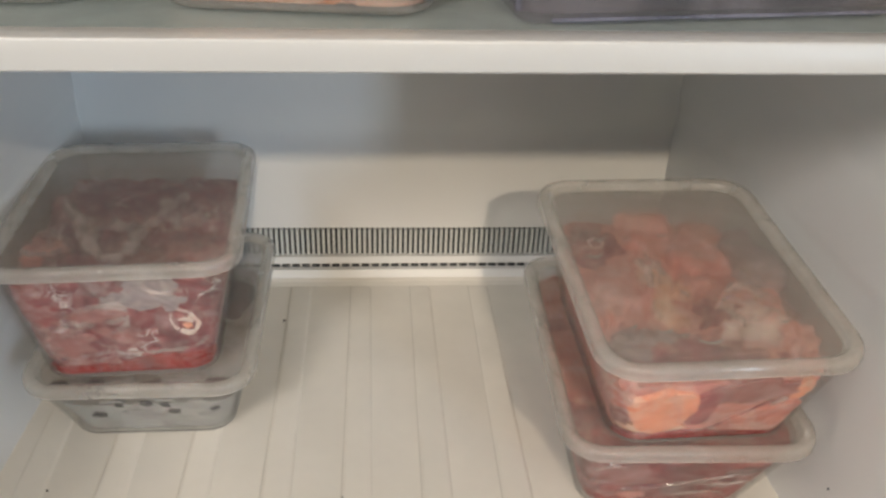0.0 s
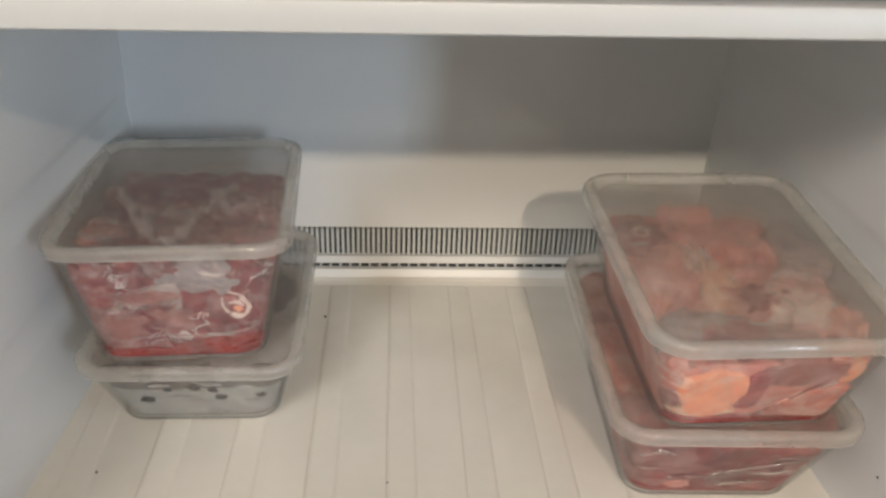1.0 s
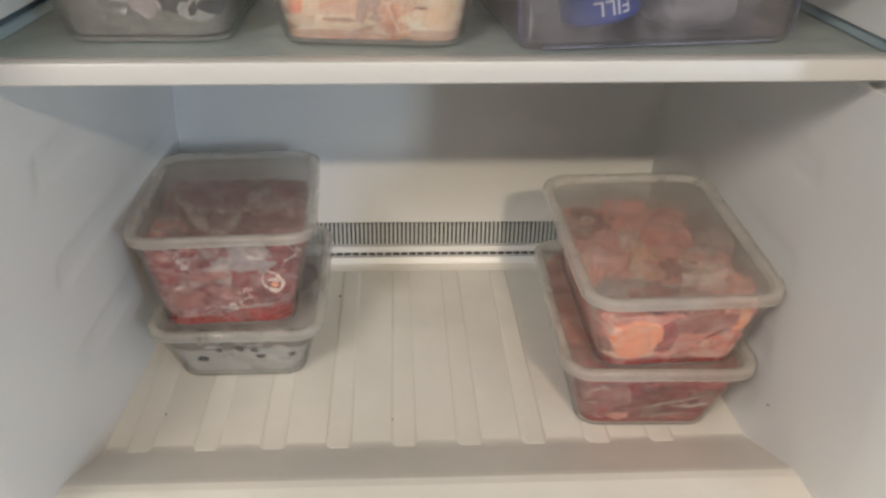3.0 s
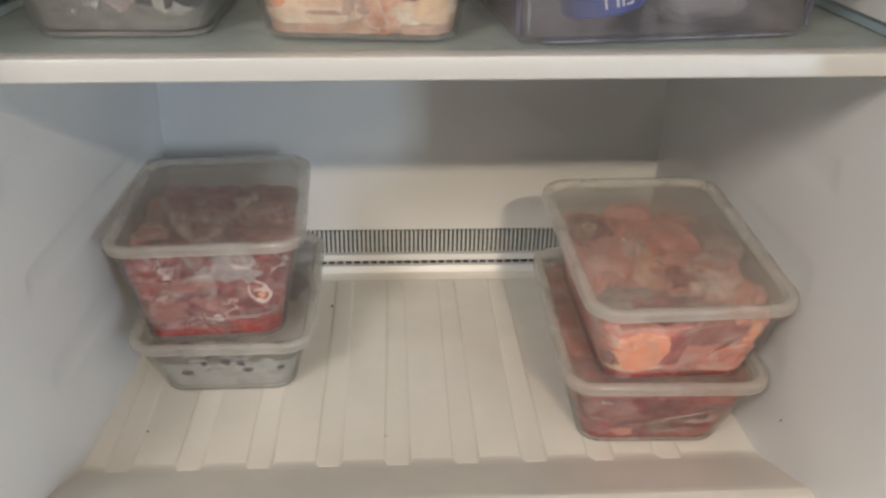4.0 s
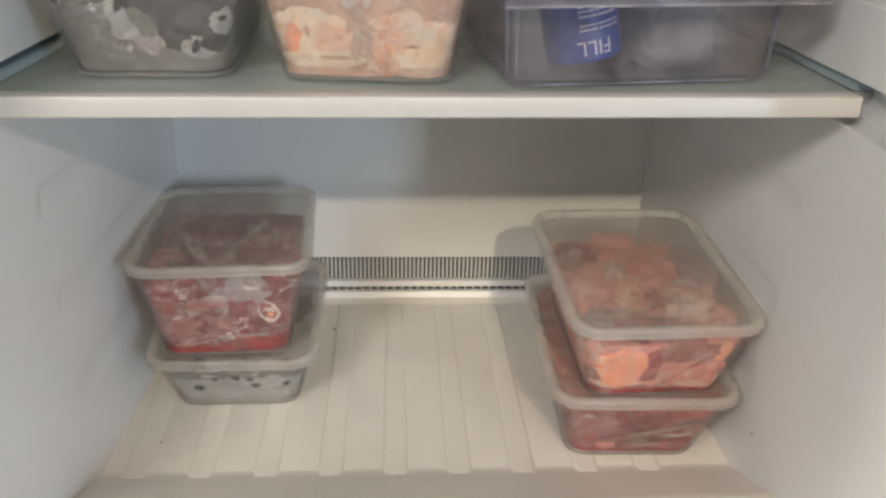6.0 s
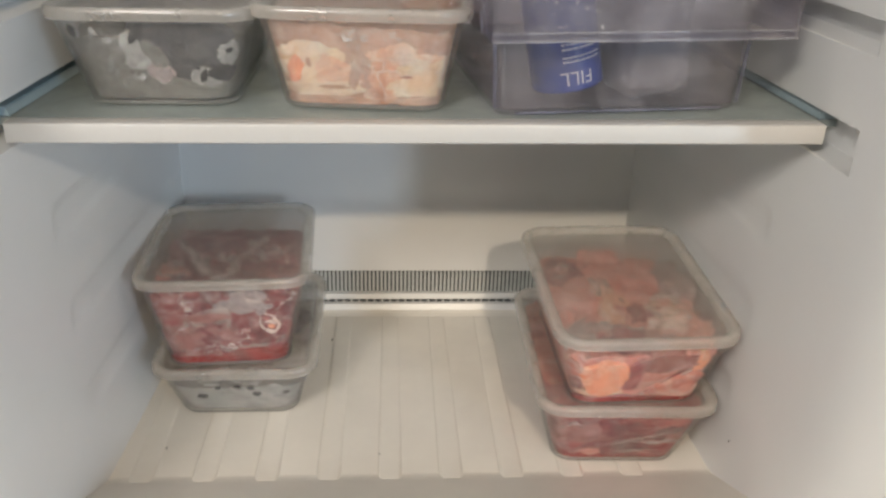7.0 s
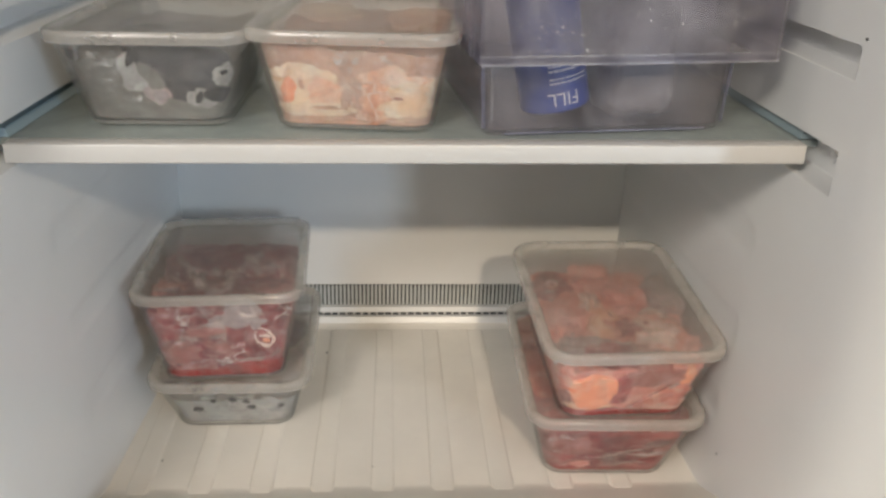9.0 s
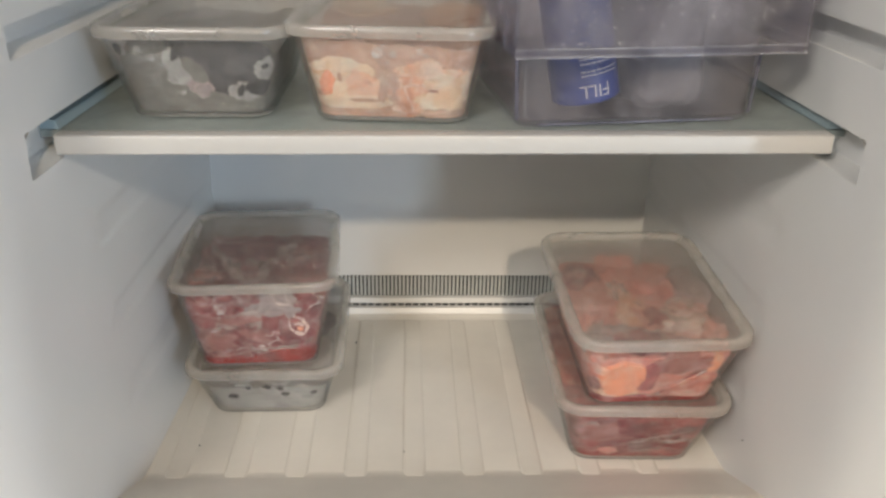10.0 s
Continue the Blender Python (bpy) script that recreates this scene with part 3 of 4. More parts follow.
web(LU, lu_food, (((-0.042, 0.014), (-0.034, -0.004), (-0.026, -0.022), (-0.018, -0.040), (-0.008, -0.056)), ((-0.017, -0.020), (-0.006, -0.018), (0.004, -0.026), (0.007, -0.042), (0.002, -0.054), (-0.008, -0.056)),
                  ((-0.017, -0.020), (-0.017, -0.036), (-0.012, -0.050)), ((0.006, -0.022), (0.014, -0.012), (0.018, 0.004), (0.026, 0.018)), ((0.020, -0.004), (0.028, -0.018), (0.040, -0.010))), 0.0040, MEMBRANE, False, "pale membrane")
web(LU, lu_food, (((-0.052, -0.044), (-0.042, -0.050), (-0.030, -0.046)), ((-0.050, -0.030), (-0.042, -0.026), (-0.034, -0.032)), ((0.036, -0.052), (0.044, -0.048), (0.048, -0.038))), 0.0020, MEMBRANE, False)
for i, (x, y, r) in enumerate(((0.015, -0.026, 0.0016), (0.020, -0.032, 0.0019), (0.017, -0.040, 0.0022), (0.013, -0.047, 0.0015), (0.024, -0.041, 0.0012), (0.021, -0.022, 0.0011), (0.010, -0.056, 0.0014))):
    lump(LU, lu_food, (x, y, LU.h - 0.009), (r, r * 1.3, 0.002), DEEP, i + 140, 0.6, name="dark_speck")
# pieces pressed against the front wall
for i, (x, z, sx, sz, mat, tilt) in enumerate((
        (-0.028, 0.055, 0.026, 0.013, CRIMSON, 6), (0.010, 0.056, 0.020, 0.012, MAUVE, -10), (0.040, 0.054, 0.016, 0.011, CRIMSON, 0), (0.014, 0.034, 0.026, 0.016, DEEP, 10),
        (-0.040, 0.045, 0.012, 0.010, RED, 30), (-0.028, 0.020, 0.026, 0.012, DUSK, 8), (0.004, 0.022, 0.018, 0.009, CRIMSON, -15), (-0.006, 0.063, 0.009, 0.006, DEEP, 0),
        (0.040, 0.030, 0.012, 0.016, DEEP, 0), (-0.013, 0.0435, 0.0165, 0.0045, DUSK, -8), (0.000, 0.029, 0.010, 0.006, DUSK, 20), (0.042, 0.049, 0.010, 0.0055, CRIMSON, 15),
        (0.028, 0.052, 0.007, 0.005, MAUVE, 0), (-0.020, 0.013, 0.016, 0.005, CRIMSON, -10))):
    lump(LU, lu_food, on_front(LU, x, z), (sx, 0.007, sz), mat, i + 160, 0.75, tilt)
web(LU, lu_food, (((-0.030, 0.041), (-0.020, 0.0475), (-0.006, 0.0495), (0.004, 0.0475), (0.003, 0.041), (-0.008, 0.0385), (-0.022, 0.0385), (-0.030, 0.041)), ((0.003, 0.041), (0.001, 0.035), (-0.006, 0.031)),
                  ((-0.048, 0.040), (-0.042, 0.034), (-0.032, 0.0365), (-0.024, 0.033), (-0.016, 0.0345), (-0.008, 0.032)), ((-0.046, 0.031), (-0.036, 0.0295), (-0.026, 0.0305), (-0.018, 0.028))), 0.0026, MEMBRANE, True, "white rim of fat")
web(LU, lu_food, (((-0.044, 0.026), (-0.036, 0.022), (-0.030, 0.0175)), ((-0.040, 0.018), (-0.030, 0.0125), (-0.020, 0.0115)), ((-0.016, 0.026), (-0.008, 0.021), (-0.002, 0.0145)), ((0.006, 0.016), (0.022, 0.0165), (0.036, 0.019), (0.046, 0.023)), ((0.016, 0.060), (0.026, 0.057), (0.036, 0.060), (0.046, 0.056))), 0.0016, MEMBRANE)
web(LU, lu_food, (((0.027, 0.045), (0.026, 0.038), (0.030, 0.031), (0.037, 0.030), (0.0395, 0.036), (0.036, 0.043), (0.030, 0.046), (0.027, 0.045)), ((0.029, 0.038), (0.034, 0.039), (0.037, 0.037))), 0.0016, FAT, True, "pale ring of bone")
lump(LU, lu_food, on_front(LU, 0.0305, 0.0415, 0.003), (0.0025, 0.003, 0.0022), RED, 191, 0.3, name="marrow")
lump(LU, lu_food, on_front(LU, 0.0340, 0.0345, 0.003), (0.0026, 0.003, 0.0024), ORANGE, 192, 0.3, name="marrow")
for i, (x, z, r) in enumerate(((-0.018, 0.033, 0.0022), (-0.022, 0.0325, 0.0013), (0.038, 0.047, 0.0013), (-0.012, 0.062, 0.0012), (0.020, 0.044, 0.0011))):
    lump(LU, lu_food, on_front(LU, x, z, 0.003), (r * 1.4, 0.003, r), DEEP, i + 195, 0.5, name="dark_speck")
lump(LU, lu_food, on_front(LU, 0.024, 0.0065), (0.032, 0.010, 0.0085), JUICE, 31, 0.10, -3, "red_juice")
lump(LU, lu_food, on_front(LU, -0.026, 0.004), (0.022, 0.010, 0.0050), JUICE, 33, 0.25, -2, "red_juice")

# stack against the right wall: dark red meat below, pale orange meat above
RL = Tub(0.131, 0.186, 0.0675, 0.0140, inset_l=0.024)
rl_at = pose(0.1525, 0.2220, 0.0018, 0, 0, -1.5)
build_tub(rl_at, RL, "wide milky lidded tub of dark red meat on the ribbed floor")
rl_food = thing("frozen_meat", rl_at, "dark red and pink frozen meat in the wide tub", "meat")
fill_block(RL, rl_food, "meat_block", 0.056, RED, 8, 0.005)
for i, (u, v, w, mat) in enumerate(((-0.5, -0.75, 0.55, DEEP), (0.4, -0.8, 0.55, RED), (0.0, -0.9, 0.3, DEEP), (-0.7, 0.0, 0.68, PINK), (0.6, 0.1, 0.68, PINK), (0.0, 0.3, 0.7, RED), (-0.6, 0.6, 0.68, PINK), (0.5, 0.7, 0.68, RED), (-0.8, -0.35, 0.62, PINK))):
    chunk(RL, rl_food, "meat_piece", (u, v, w), (0.032, 0.034, 0.018), mat, i + 21)
chunk(RL, rl_food, "red_juice", (0.0, -0.97, 0.07), (0.055, 0.012, 0.006), JUICE, 27, 0.25)
for i, (x, z, sx, sz, mat, tilt) in enumerate(((-0.030, 0.036, 0.022, 0.014, DUSK, 0), (0.010, 0.038, 0.024, 0.012, DEEP, 8), (0.036, 0.034, 0.014, 0.012, CRIMSON, -25), (-0.034, 0.016, 0.014, 0.008, RED, 10), (0.000, 0.018, 0.026, 0.009, DEEP, -12),
                                                (0.034, 0.016, 0.018, 0.008, RED, -20), (-0.020, 0.0115, 0.008, 0.0045, SALMON, 0), (0.040, 0.030, 0.009, 0.004, DUSK, -30))):
    lump(RL, rl_food, on_front(RL, x, z), (sx, 0.007, sz), mat, i + 300, 0.5, tilt)
web(RL, rl_food, (((-0.040, 0.012), (-0.022, 0.017), (-0.006, 0.021), (0.010, 0.026), (0.026, 0.032), (0.040, 0.037)), ((0.016, 0.024), (0.028, 0.022), (0.036, 0.026), (0.046, 0.024)), ((0.024, 0.036), (0.034, 0.041), (0.044, 0.038)),
                  ((-0.046, 0.040), (-0.038, 0.046), (-0.030, 0.043)), ((-0.032, 0.014), (-0.026, 0.018), (-0.018, 0.016), (-0.020, 0.011), (-0.028, 0.010))), 0.0018, MEMBRANE)
web(RL, rl_food, (((0.004, 0.010), (0.018, 0.014), (0.032, 0.013)), ((-0.046, 0.026), (-0.036, 0.028), (-0.024, 0.026))), 0.0014, MEMBRANE)

RU = Tub(0.129, 0.166, 0.0658, 0.0135, inset_l=0.0130)
ru_at = pose(0.1522, 0.2055, 0.0710, 4.0, 0, 2.0)
build_tub(ru_at, RU, "deep milky lidded tub of pale orange meat stacked on another tub")
ru_food = thing("frozen_meat", ru_at, "pink frozen meat with orange fat in the deep tub", "meat")
fill_block(RU, ru_food, "meat_block", 0.0500, SALMON, 5, 0.006, dome=0.006, back=0.008)
# heap of pieces under the lid
for i, (x, y, z, sx, sy, sz, mat, turn) in enumerate((
        (-0.030, -0.006, 0.045, 0.022, 0.020, 0.012, SALMON, 15), (-0.012, -0.014, 0.047, 0.014, 0.018, 0.011, PEACH, -20), (-0.046, -0.026, 0.044, 0.010, 0.015, 0.011, SALMON, 0), (-0.003, 0.055, 0.040, 0.022, 0.016, 0.010, SALMON, 0),
        (0.014, 0.010, 0.044, 0.020, 0.018, 0.012, SALMON, 20), (0.030, -0.036, 0.046, 0.023, 0.015, 0.013, FAT, -14), (0.045, -0.048, 0.045, 0.010, 0.014, 0.010, PINK, 0), (-0.035, -0.050, 0.047, 0.024, 0.010, 0.010, MAUVE, 0),
        (-0.004, -0.060, 0.047, 0.030, 0.010, 0.010, DEEP, 0), (0.030, -0.060, 0.044, 0.020, 0.012, 0.009, SALMON, 0), (0.043, 0.016, 0.046, 0.016, 0.026, 0.011, MAUVE, 0), (-0.040, 0.028, 0.050, 0.014, 0.013, 0.010, DEEP, 0),
        (-0.018, 0.028, 0.043, 0.014, 0.014, 0.010, SALMON, 0), (0.026, 0.042, 0.039, 0.022, 0.018, 0.010, SALMON, 0), (-0.036, 0.050, 0.038, 0.018, 0.014, 0.010, DUSK, 0), (0.007, -0.031, 0.049, 0.010, 0.008, 0.010, DEEP, 0))):
    lump(RU, ru_food, (x, y, z), (sx, sy, sz), mat, i + 51, 0.7, 0, turn=turn)
web(RU, ru_food, (((0.010, -0.030), (0.016, -0.038), (0.026, -0.041), (0.036, -0.037), (0.045, -0.042)), ((0.016, -0.018), (0.024, -0.014), (0.034, -0.018), (0.042, -0.028), (0.047, -0.040)), ((0.014, -0.024), (0.014, -0.034), (0.018, -0.044)),
                  ((-0.016, 0.016), (-0.011, 0.004), (-0.010, -0.008), (-0.003, -0.020)), ((-0.022, 0.012), (-0.018, 0.000), (-0.020, -0.012))), 0.0030, MEMBRANE, False, "creamy fold of fat")
torus_part(ru_food, "fat_ring", (-0.040, 0.027, RU.h - 0.0088), 0.0036, 0.0010, Matrix(((1.0, 0, 0), (0, 0, 1.3), (0, 1, 0))), FAT, 4, 0.4)
rnd = random.Random(21)
for cx, cy, spread, count in ((-0.041, 0.027, 0.006, 12), (-0.046, 0.012, 0.004, 4), (0.006, -0.030, 0.005, 8), (-0.008, -0.060, 0.010, 3)):
    for i in range(count):
        r = rnd.uniform(0.0010, 0.0026)
        lump(RU, ru_food, (cx + rnd.gauss(0, spread), cy + rnd.gauss(0, spread * 0.8), RU.h - 0.009), (r * 1.9, r, 0.0016), DUSK if i % 3 else DEEP, 400 + i, 0.6, name="dark_speck", turn=rnd.uniform(-40, 40))
# pieces pressed against the front wall
for i, (x, z, sx, sz, mat, tilt) in enumerate((
        (0.010, 0.040, 0.022, 0.010, DUSK, -12), (-0.006, 0.030, 0.007, 0.016, RED, 10), (0.024, 0.016, 0.022, 0.011, PINK, -32), (0.030, 0.009, 0.018, 0.006, SALMON, 0), (0.0385, 0.041, 0.0055, 0.0085, ORANGE, 20),
        (-0.050, 0.032, 0.007, 0.016, PINK, 0), (-0.046, 0.018, 0.006, 0.010, DUSK, 0), (-0.028, 0.012, 0.017, 0.0035, PEACH, 0), (0.028, 0.040, 0.010, 0.007, DUSK, -20), (-0.018, 0.004, 0.034, 0.004, RED, 0))):
    lump(RU, ru_food, on_front(RU, x, z), (sx, 0.007, sz), mat, i + 70, 0.35, tilt)
lump(RU, ru_food, on_front(RU, -0.026, 0.027), (0.0175, 0.010, 0.0190), ORANGE, 63, 0.2, -5)
web(RU, ru_food, (((-0.001, 0.006), (0.010, 0.015), (0.022, 0.026), (0.034, 0.037)),), 0.0008, DEEP, True, "dark cut line")
web(RU, ru_food, (((0.002, 0.006), (0.013, 0.012), (0.024, 0.023), (0.035, 0.034)), ((0.008, 0.006), (0.022, 0.011), (0.036, 0.022)), ((-0.044, 0.010), (-0.030, 0.0075), (-0.014, 0.009), (0.000, 0.006))), 0.0016, MEMBRANE)
lump(RU, ru_food, on_front(RU, 0.0, 0.003), (0.048, 0.010, 0.004), JUICE, 66, 0.3, 0, "red_juice")

# on the glass shelf: a tub of grey fish, a tub of peach-coloured pieces, a clear bin
SL = Tub(0.117, 0.168, 0.0565, 0.0118)
sl_at = pose(-0.1490, 0.1985, SHELF_TOP - 0.0012, 0, -0.5, -1.0)
build_tub(sl_at, SL, "milky lidded tub of grey fish heads on the glass shelf", material=HAZY)
sl_food = thing("frozen_fish", sl_at, "grey frozen fish with white bellies inside a tub", "fish")
# dull brown fill stands in for the dark, empty inside of the clear tub
fill_block(SL, sl_food, "tub_fill", 0.040, DULL, 12)
for i, (x, z, sx, sz, mat, tilt) in enumerate((
        (0.022, 0.037, 0.030, 0.0125, FISH, 6), (0.012, 0.027, 0.014, 0.010, FISH, 40), (-0.009, 0.032, 0.0075, 0.0105, PALE, -14), (-0.012, 0.024, 0.004, 0.003, PALE, 20), (0.003, 0.020, 0.007, 0.006, MAUVE, 30),
        (-0.043, 0.044, 0.006, 0.006, PALE, 0), (0.044, 0.030, 0.0075, 0.0075, PALE, 0), (0.027, 0.017, 0.0080, 0.0060, PALE, 0), (0.038, 0.019, 0.008, 0.005, FISH, 0), (0.001, 0.030, 0.005, 0.009, DULL, -30))):
    lump(SL, sl_food, on_front(SL, x, z), (sx, 0.008, sz), mat, i + 71, 0.4, tilt, "fish_piece")
lump(SL, sl_food, (0.0, 0.0, 0.036), (0.045, 0.055, 0.010), FISH, 90, 0.3, 0, "fish_piece")
lump(SL, sl_food, (-0.02, 0.04, 0.036), (0.03, 0.03, 0.009), PALE, 91, 0.4, 0, "fish_piece")
SL.layers += 25
for i, (x, z, sx, sz, tilt) in enumerate(((-0.042, 0.0425, 0.0026, 0.0036, -15), (-0.0085, 0.041, 0.0020, 0.0056, 25), (-0.005, 0.0425, 0.0017, 0.0050, 10), (0.043, 0.0325, 0.0026, 0.0014, -15), (0.0265, 0.0175, 0.0017, 0.0038, 25))):
    lump(SL, sl_food, on_front(SL, x, z, 0.0015), (sx, 0.004, sz), BLACK, i + 85, 0.35, tilt, "dark_gash")

SM = Tub(0.123, 0.168, 0.0585, 0.0105, inset_l=0.011)
sm_at = pose(-0.0285, 0.190, SHELF_TOP + 0.0002, 0, -0.5, -6.0)
build_tub(sm_at, SM, "milky lidded tub of peach frozen pieces on the glass shelf", material=HAZY)
sm_food = thing("frozen_meat", sm_at, "peach and white frozen pieces with brown liquid in a tub", "meat")
fill_block(SM, sm_food, "meat_block", 0.047, BROTH, 15)
for i, (x, z, sx, sz, mat, tilt) in enumerate((
        (-0.028, 0.025, 0.020, 0.0135, CREAM, 10), (-0.012, 0.020, 0.012, 0.012, PEACH, 0), (-0.037, 0.022, 0.0045, 0.008, ORANGE, 12), (0.029, 0.024, 0.021, 0.0125, PEACH, 0), (0.019, 0.033, 0.014, 0.006, PEACH, -8),
        (0.034, 0.022, 0.015, 0.008, CREAM, 8), (0.010, 0.007, 0.009, 0.0050, PEACH, 0), (0.014, 0.019, 0.009, 0.010, PEACH, 0), (-0.022, 0.0115, 0.024, 0.005, CREAM, 0), (0.034, 0.013, 0.018, 0.006, CREAM, 0))):
    lump(SM, sm_food, on_front(SM, x, z), (sx, 0.008, sz), mat, i + 101, 0.45, tilt)
for i, (x, z, sx, sz, mat, tilt) in enumerate(((-0.003, 0.022, 0.0026, 0.010, BROTH, 12), (-0.029, 0.027, 0.0012, 0.0026, BROTH, -15), (0.027, 0.0445, 0.005, 0.0018, BROTH, -15), (-0.016, 0.0125, 0.009, 0.0011, BROTH, 0), (0.026, 0.0195, 0.0030, 0.0007, DUSK, 0))):
    lump(SM, sm_food, on_front(SM, x, z, 0.002), (sx, 0.004, sz), mat, i + 121, 0.5, tilt, "brown_streak")
for i, (x, y, sx, sy, mat) in enumerate(((-0.01, -0.02, 0.034, 0.036, BROTH), (0.030, 0.03, 0.026, 0.036, PEACH), (-0.03, 0.04, 0.026, 0.03, CREAM))):
    lump(SM, sm_food, (x, y, 0.044), (sx, sy, 0.009), mat, i + 141, 0.4)
lump(SM, sm_food, on_front(SM, -0.020, 0.0042), (0.028, 0.010, 0.0032), BROTH, 151, 0.2, 0, "brown_liquid")
lump(SM, sm_food, on_front(SM, 0.036, 0.0045), (0.018, 0.010, 0.0030), BROTH, 152, 0.2, 0, "brown_liquid")


def drops(tub, parent, spots, seed):
    """Beads of water on the front of a tub, drawn as pale rings for their bright rims."""
    rnd = random.Random(seed)
    bm = bmesh.new()
    for u, z, spread, count, size in spots:
        for _ in range(count):
            zz = min(tub.h - 0.012, max(0.004, z + rnd.gauss(0, spread)))
            a, b = tub.half(zz)
            r = size * rnd.uniform(0.4, 1.0)
            c = Vector((u * a + rnd.gauss(0, spread), -b - 0.0001, zz))
            rows = [[bm.verts.new(c + Vector(((r + 0.2 * r * math.cos(q)) * math.cos(a), 0.2 * r * math.sin(q), (r + 0.2 * r * math.cos(q)) * math.sin(a) * 1.25))) for q in [math.tau * j / 5 for j in range(5)]] for a in [math.tau * i / 12 for i in range(12)]]
            for i in range(12):
                for j in range(5):
                    bm.faces.new((rows[i][j], rows[i][(j + 1) % 5], rows[(i + 1) % 12][(j + 1) % 5], rows[(i + 1) % 12][j]))
    tagged(part("condensation", bm, WATER, parent, "small pale rings for the bright rims of condensation"), kind="stuff")


def frost_highlights(tub, parent, spots):
    """Short curved pale strands under a lid: frost, with its white highlights put into the colour."""
    for x, y, r in spots:
        strand(tub, parent, "frost_highlight", [(x - r, y, tub.h), (x - 0.4 * r, y - 0.35 * r, tub.h), (x + 0.5 * r, y - 0.3 * r, tub.h), (x + r, y + 0.1 * r, tub.h)], 0.0009, WATER)


tubs = [o for o in scene.objects if o.name.startswith("food_container") and not o.parent]
drops(SL, tubs[4], ((-0.55, 0.039, 0.003, 22, 0.0008), (-0.4, 0.036, 0.004, 16, 0.0008), (-0.45, 0.022, 0.0025, 8, 0.0010), (-0.2, 0.018, 0.0015, 4, 0.0012)), 5)
drops(SM, tubs[5], ((-0.1, 0.042, 0.0030, 34, 0.0008), (0.05, 0.042, 0.001, 2, 0.0013), (0.35, 0.044, 0.002, 12, 0.0007), (0.1, 0.026, 0.0005, 1, 0.0013)), 6)

frost_highlights(RU, tubs[3], ((-0.042, -0.046, 0.004), (-0.026, -0.050, 0.004), (-0.006, -0.058, 0.006), (-0.002, 0.030, 0.004), (-0.038, 0.027, 0.003), (-0.044, 0.012, 0.004), (0.036, -0.046, 0.002), (0.036, 0.022, 0.004)))
frost_highlights(LU, tubs[1], ((-0.030, -0.060, 0.005), (0.030, -0.064, 0.004), (0.020, 0.030, 0.004), (0.042, 0.010, 0.004)))

# clear bin with a proud front panel
bin_at = pose(0.1035, 0.198, SHELF_TOP + 0.0010, 0, -0.5, 6.5)
clear_bin = thing("storage_bin", bin_at, "clear bluish plastic bin with frost on the glass shelf", "storage bin")
bm = bmesh.new()
outer = [ring(0.070, 0.077, 0.006, 0.001), ring(0.0720, 0.0785, 0.007, 0.0004), ring(0.0735, 0.0800, 0.008, 0.003), ring(0.0755, 0.0815, 0.008, 0.052), ring(0.0772, 0.0825, 0.008, 0.095)]
inner = [ring(0.0757, 0.0810, 0.0066, 0.095), ring(0.0740, 0.0800, 0.0066, 0.052), ring(0.0720, 0.0785, 0.0066, 0.0035), ring(0.070, 0.077, 0.006, 0.0028)]
loft(bm, outer + inner, True, True)
part("body", bm, BIN, clear_bin, "clear bluish body")
panel = boxed(-0.0815, 0.0905, -0.1010, -0.0985, 0.0448, 0.118, bevel=0.0007)
part("front_panel", panel, BIN, clear_bin, "clear proud front panel")
bottom = bmesh.new()
box(bottom, -0.0815, 0.0905, -0.0984, -0.083, 0.0448, 0.0470, bevel=0.0006)
part("panel_ledge", bottom, BIN_EDGE, clear_bin, "glinting lower ledge")
# thin beads added to give the ledge its bright glint lines
for z, r in ((0.0456, 0.0008), (0.0500, 0.0006)):
    bead = bmesh.new()
    loft(bead, [[(x, -0.1012 + r * math.cos(math.tau * k / 8), z + r * math.sin(math.tau * k / 8)) for k in range(8)] for x in (-0.0812, 0.0902)], True, True)
    part("glint_bead", bead, GLINT, clear_bin, "clear bead added for a bright glint line")
for x in (-0.0815, 0.0888):
    part("panel_side", boxed(x, x + 0.0017, -0.0984, -0.02, 0.0448, 0.118, bevel=0.0005), BIN_EDGE, clear_bin, "bluish side edge")
# corner rods added for the glints down the upright edges
for s in (-1, 1):
    edge = bmesh.new()
    loft(edge, [[(s * (a - 0.0003) + 0.0011 * math.cos(math.tau * k / 8), -b + 0.0035 + 0.0011 * math.sin(math.tau * k / 8), z) for k in range(8)] for a, b, z in ((0.0735, 0.0800, 0.004), (0.0755, 0.0815, 0.044))], True, True)
    part("corner_glint", edge, BIN_EDGE, clear_bin)

# two more rods, added as the bright outline of the front face
rod = bmesh.new()
loft(rod, [[(x, -0.0802 + 0.0007 * math.cos(math.tau * k / 8), 0.0014 + 0.0007 * math.sin(math.tau * k / 8)) for k in range(8)] for x in (-0.062, 0.062)], True, True)
part("bottom_glint", rod, BIN_EDGE, clear_bin, "thin rod added for the bright lower outline")
rod = bmesh.new()
loft(rod, [[(x + 0.0007 * math.cos(math.tau * k / 8), y + 0.0007 * math.sin(math.tau * k / 8), z) for k in range(8)] for x, y, z in ((-0.0690, -0.0797, 0.006), (-0.0705, -0.0812, 0.044))], True, True)
part("corner_glint", rod, GLINT, clear_bin, "thin rod added for the bright upright outline")

# pale beads: frost sparkle on the panel, imitated glints along the ledge
rnd = random.Random(8)
bm = bmesh.new()
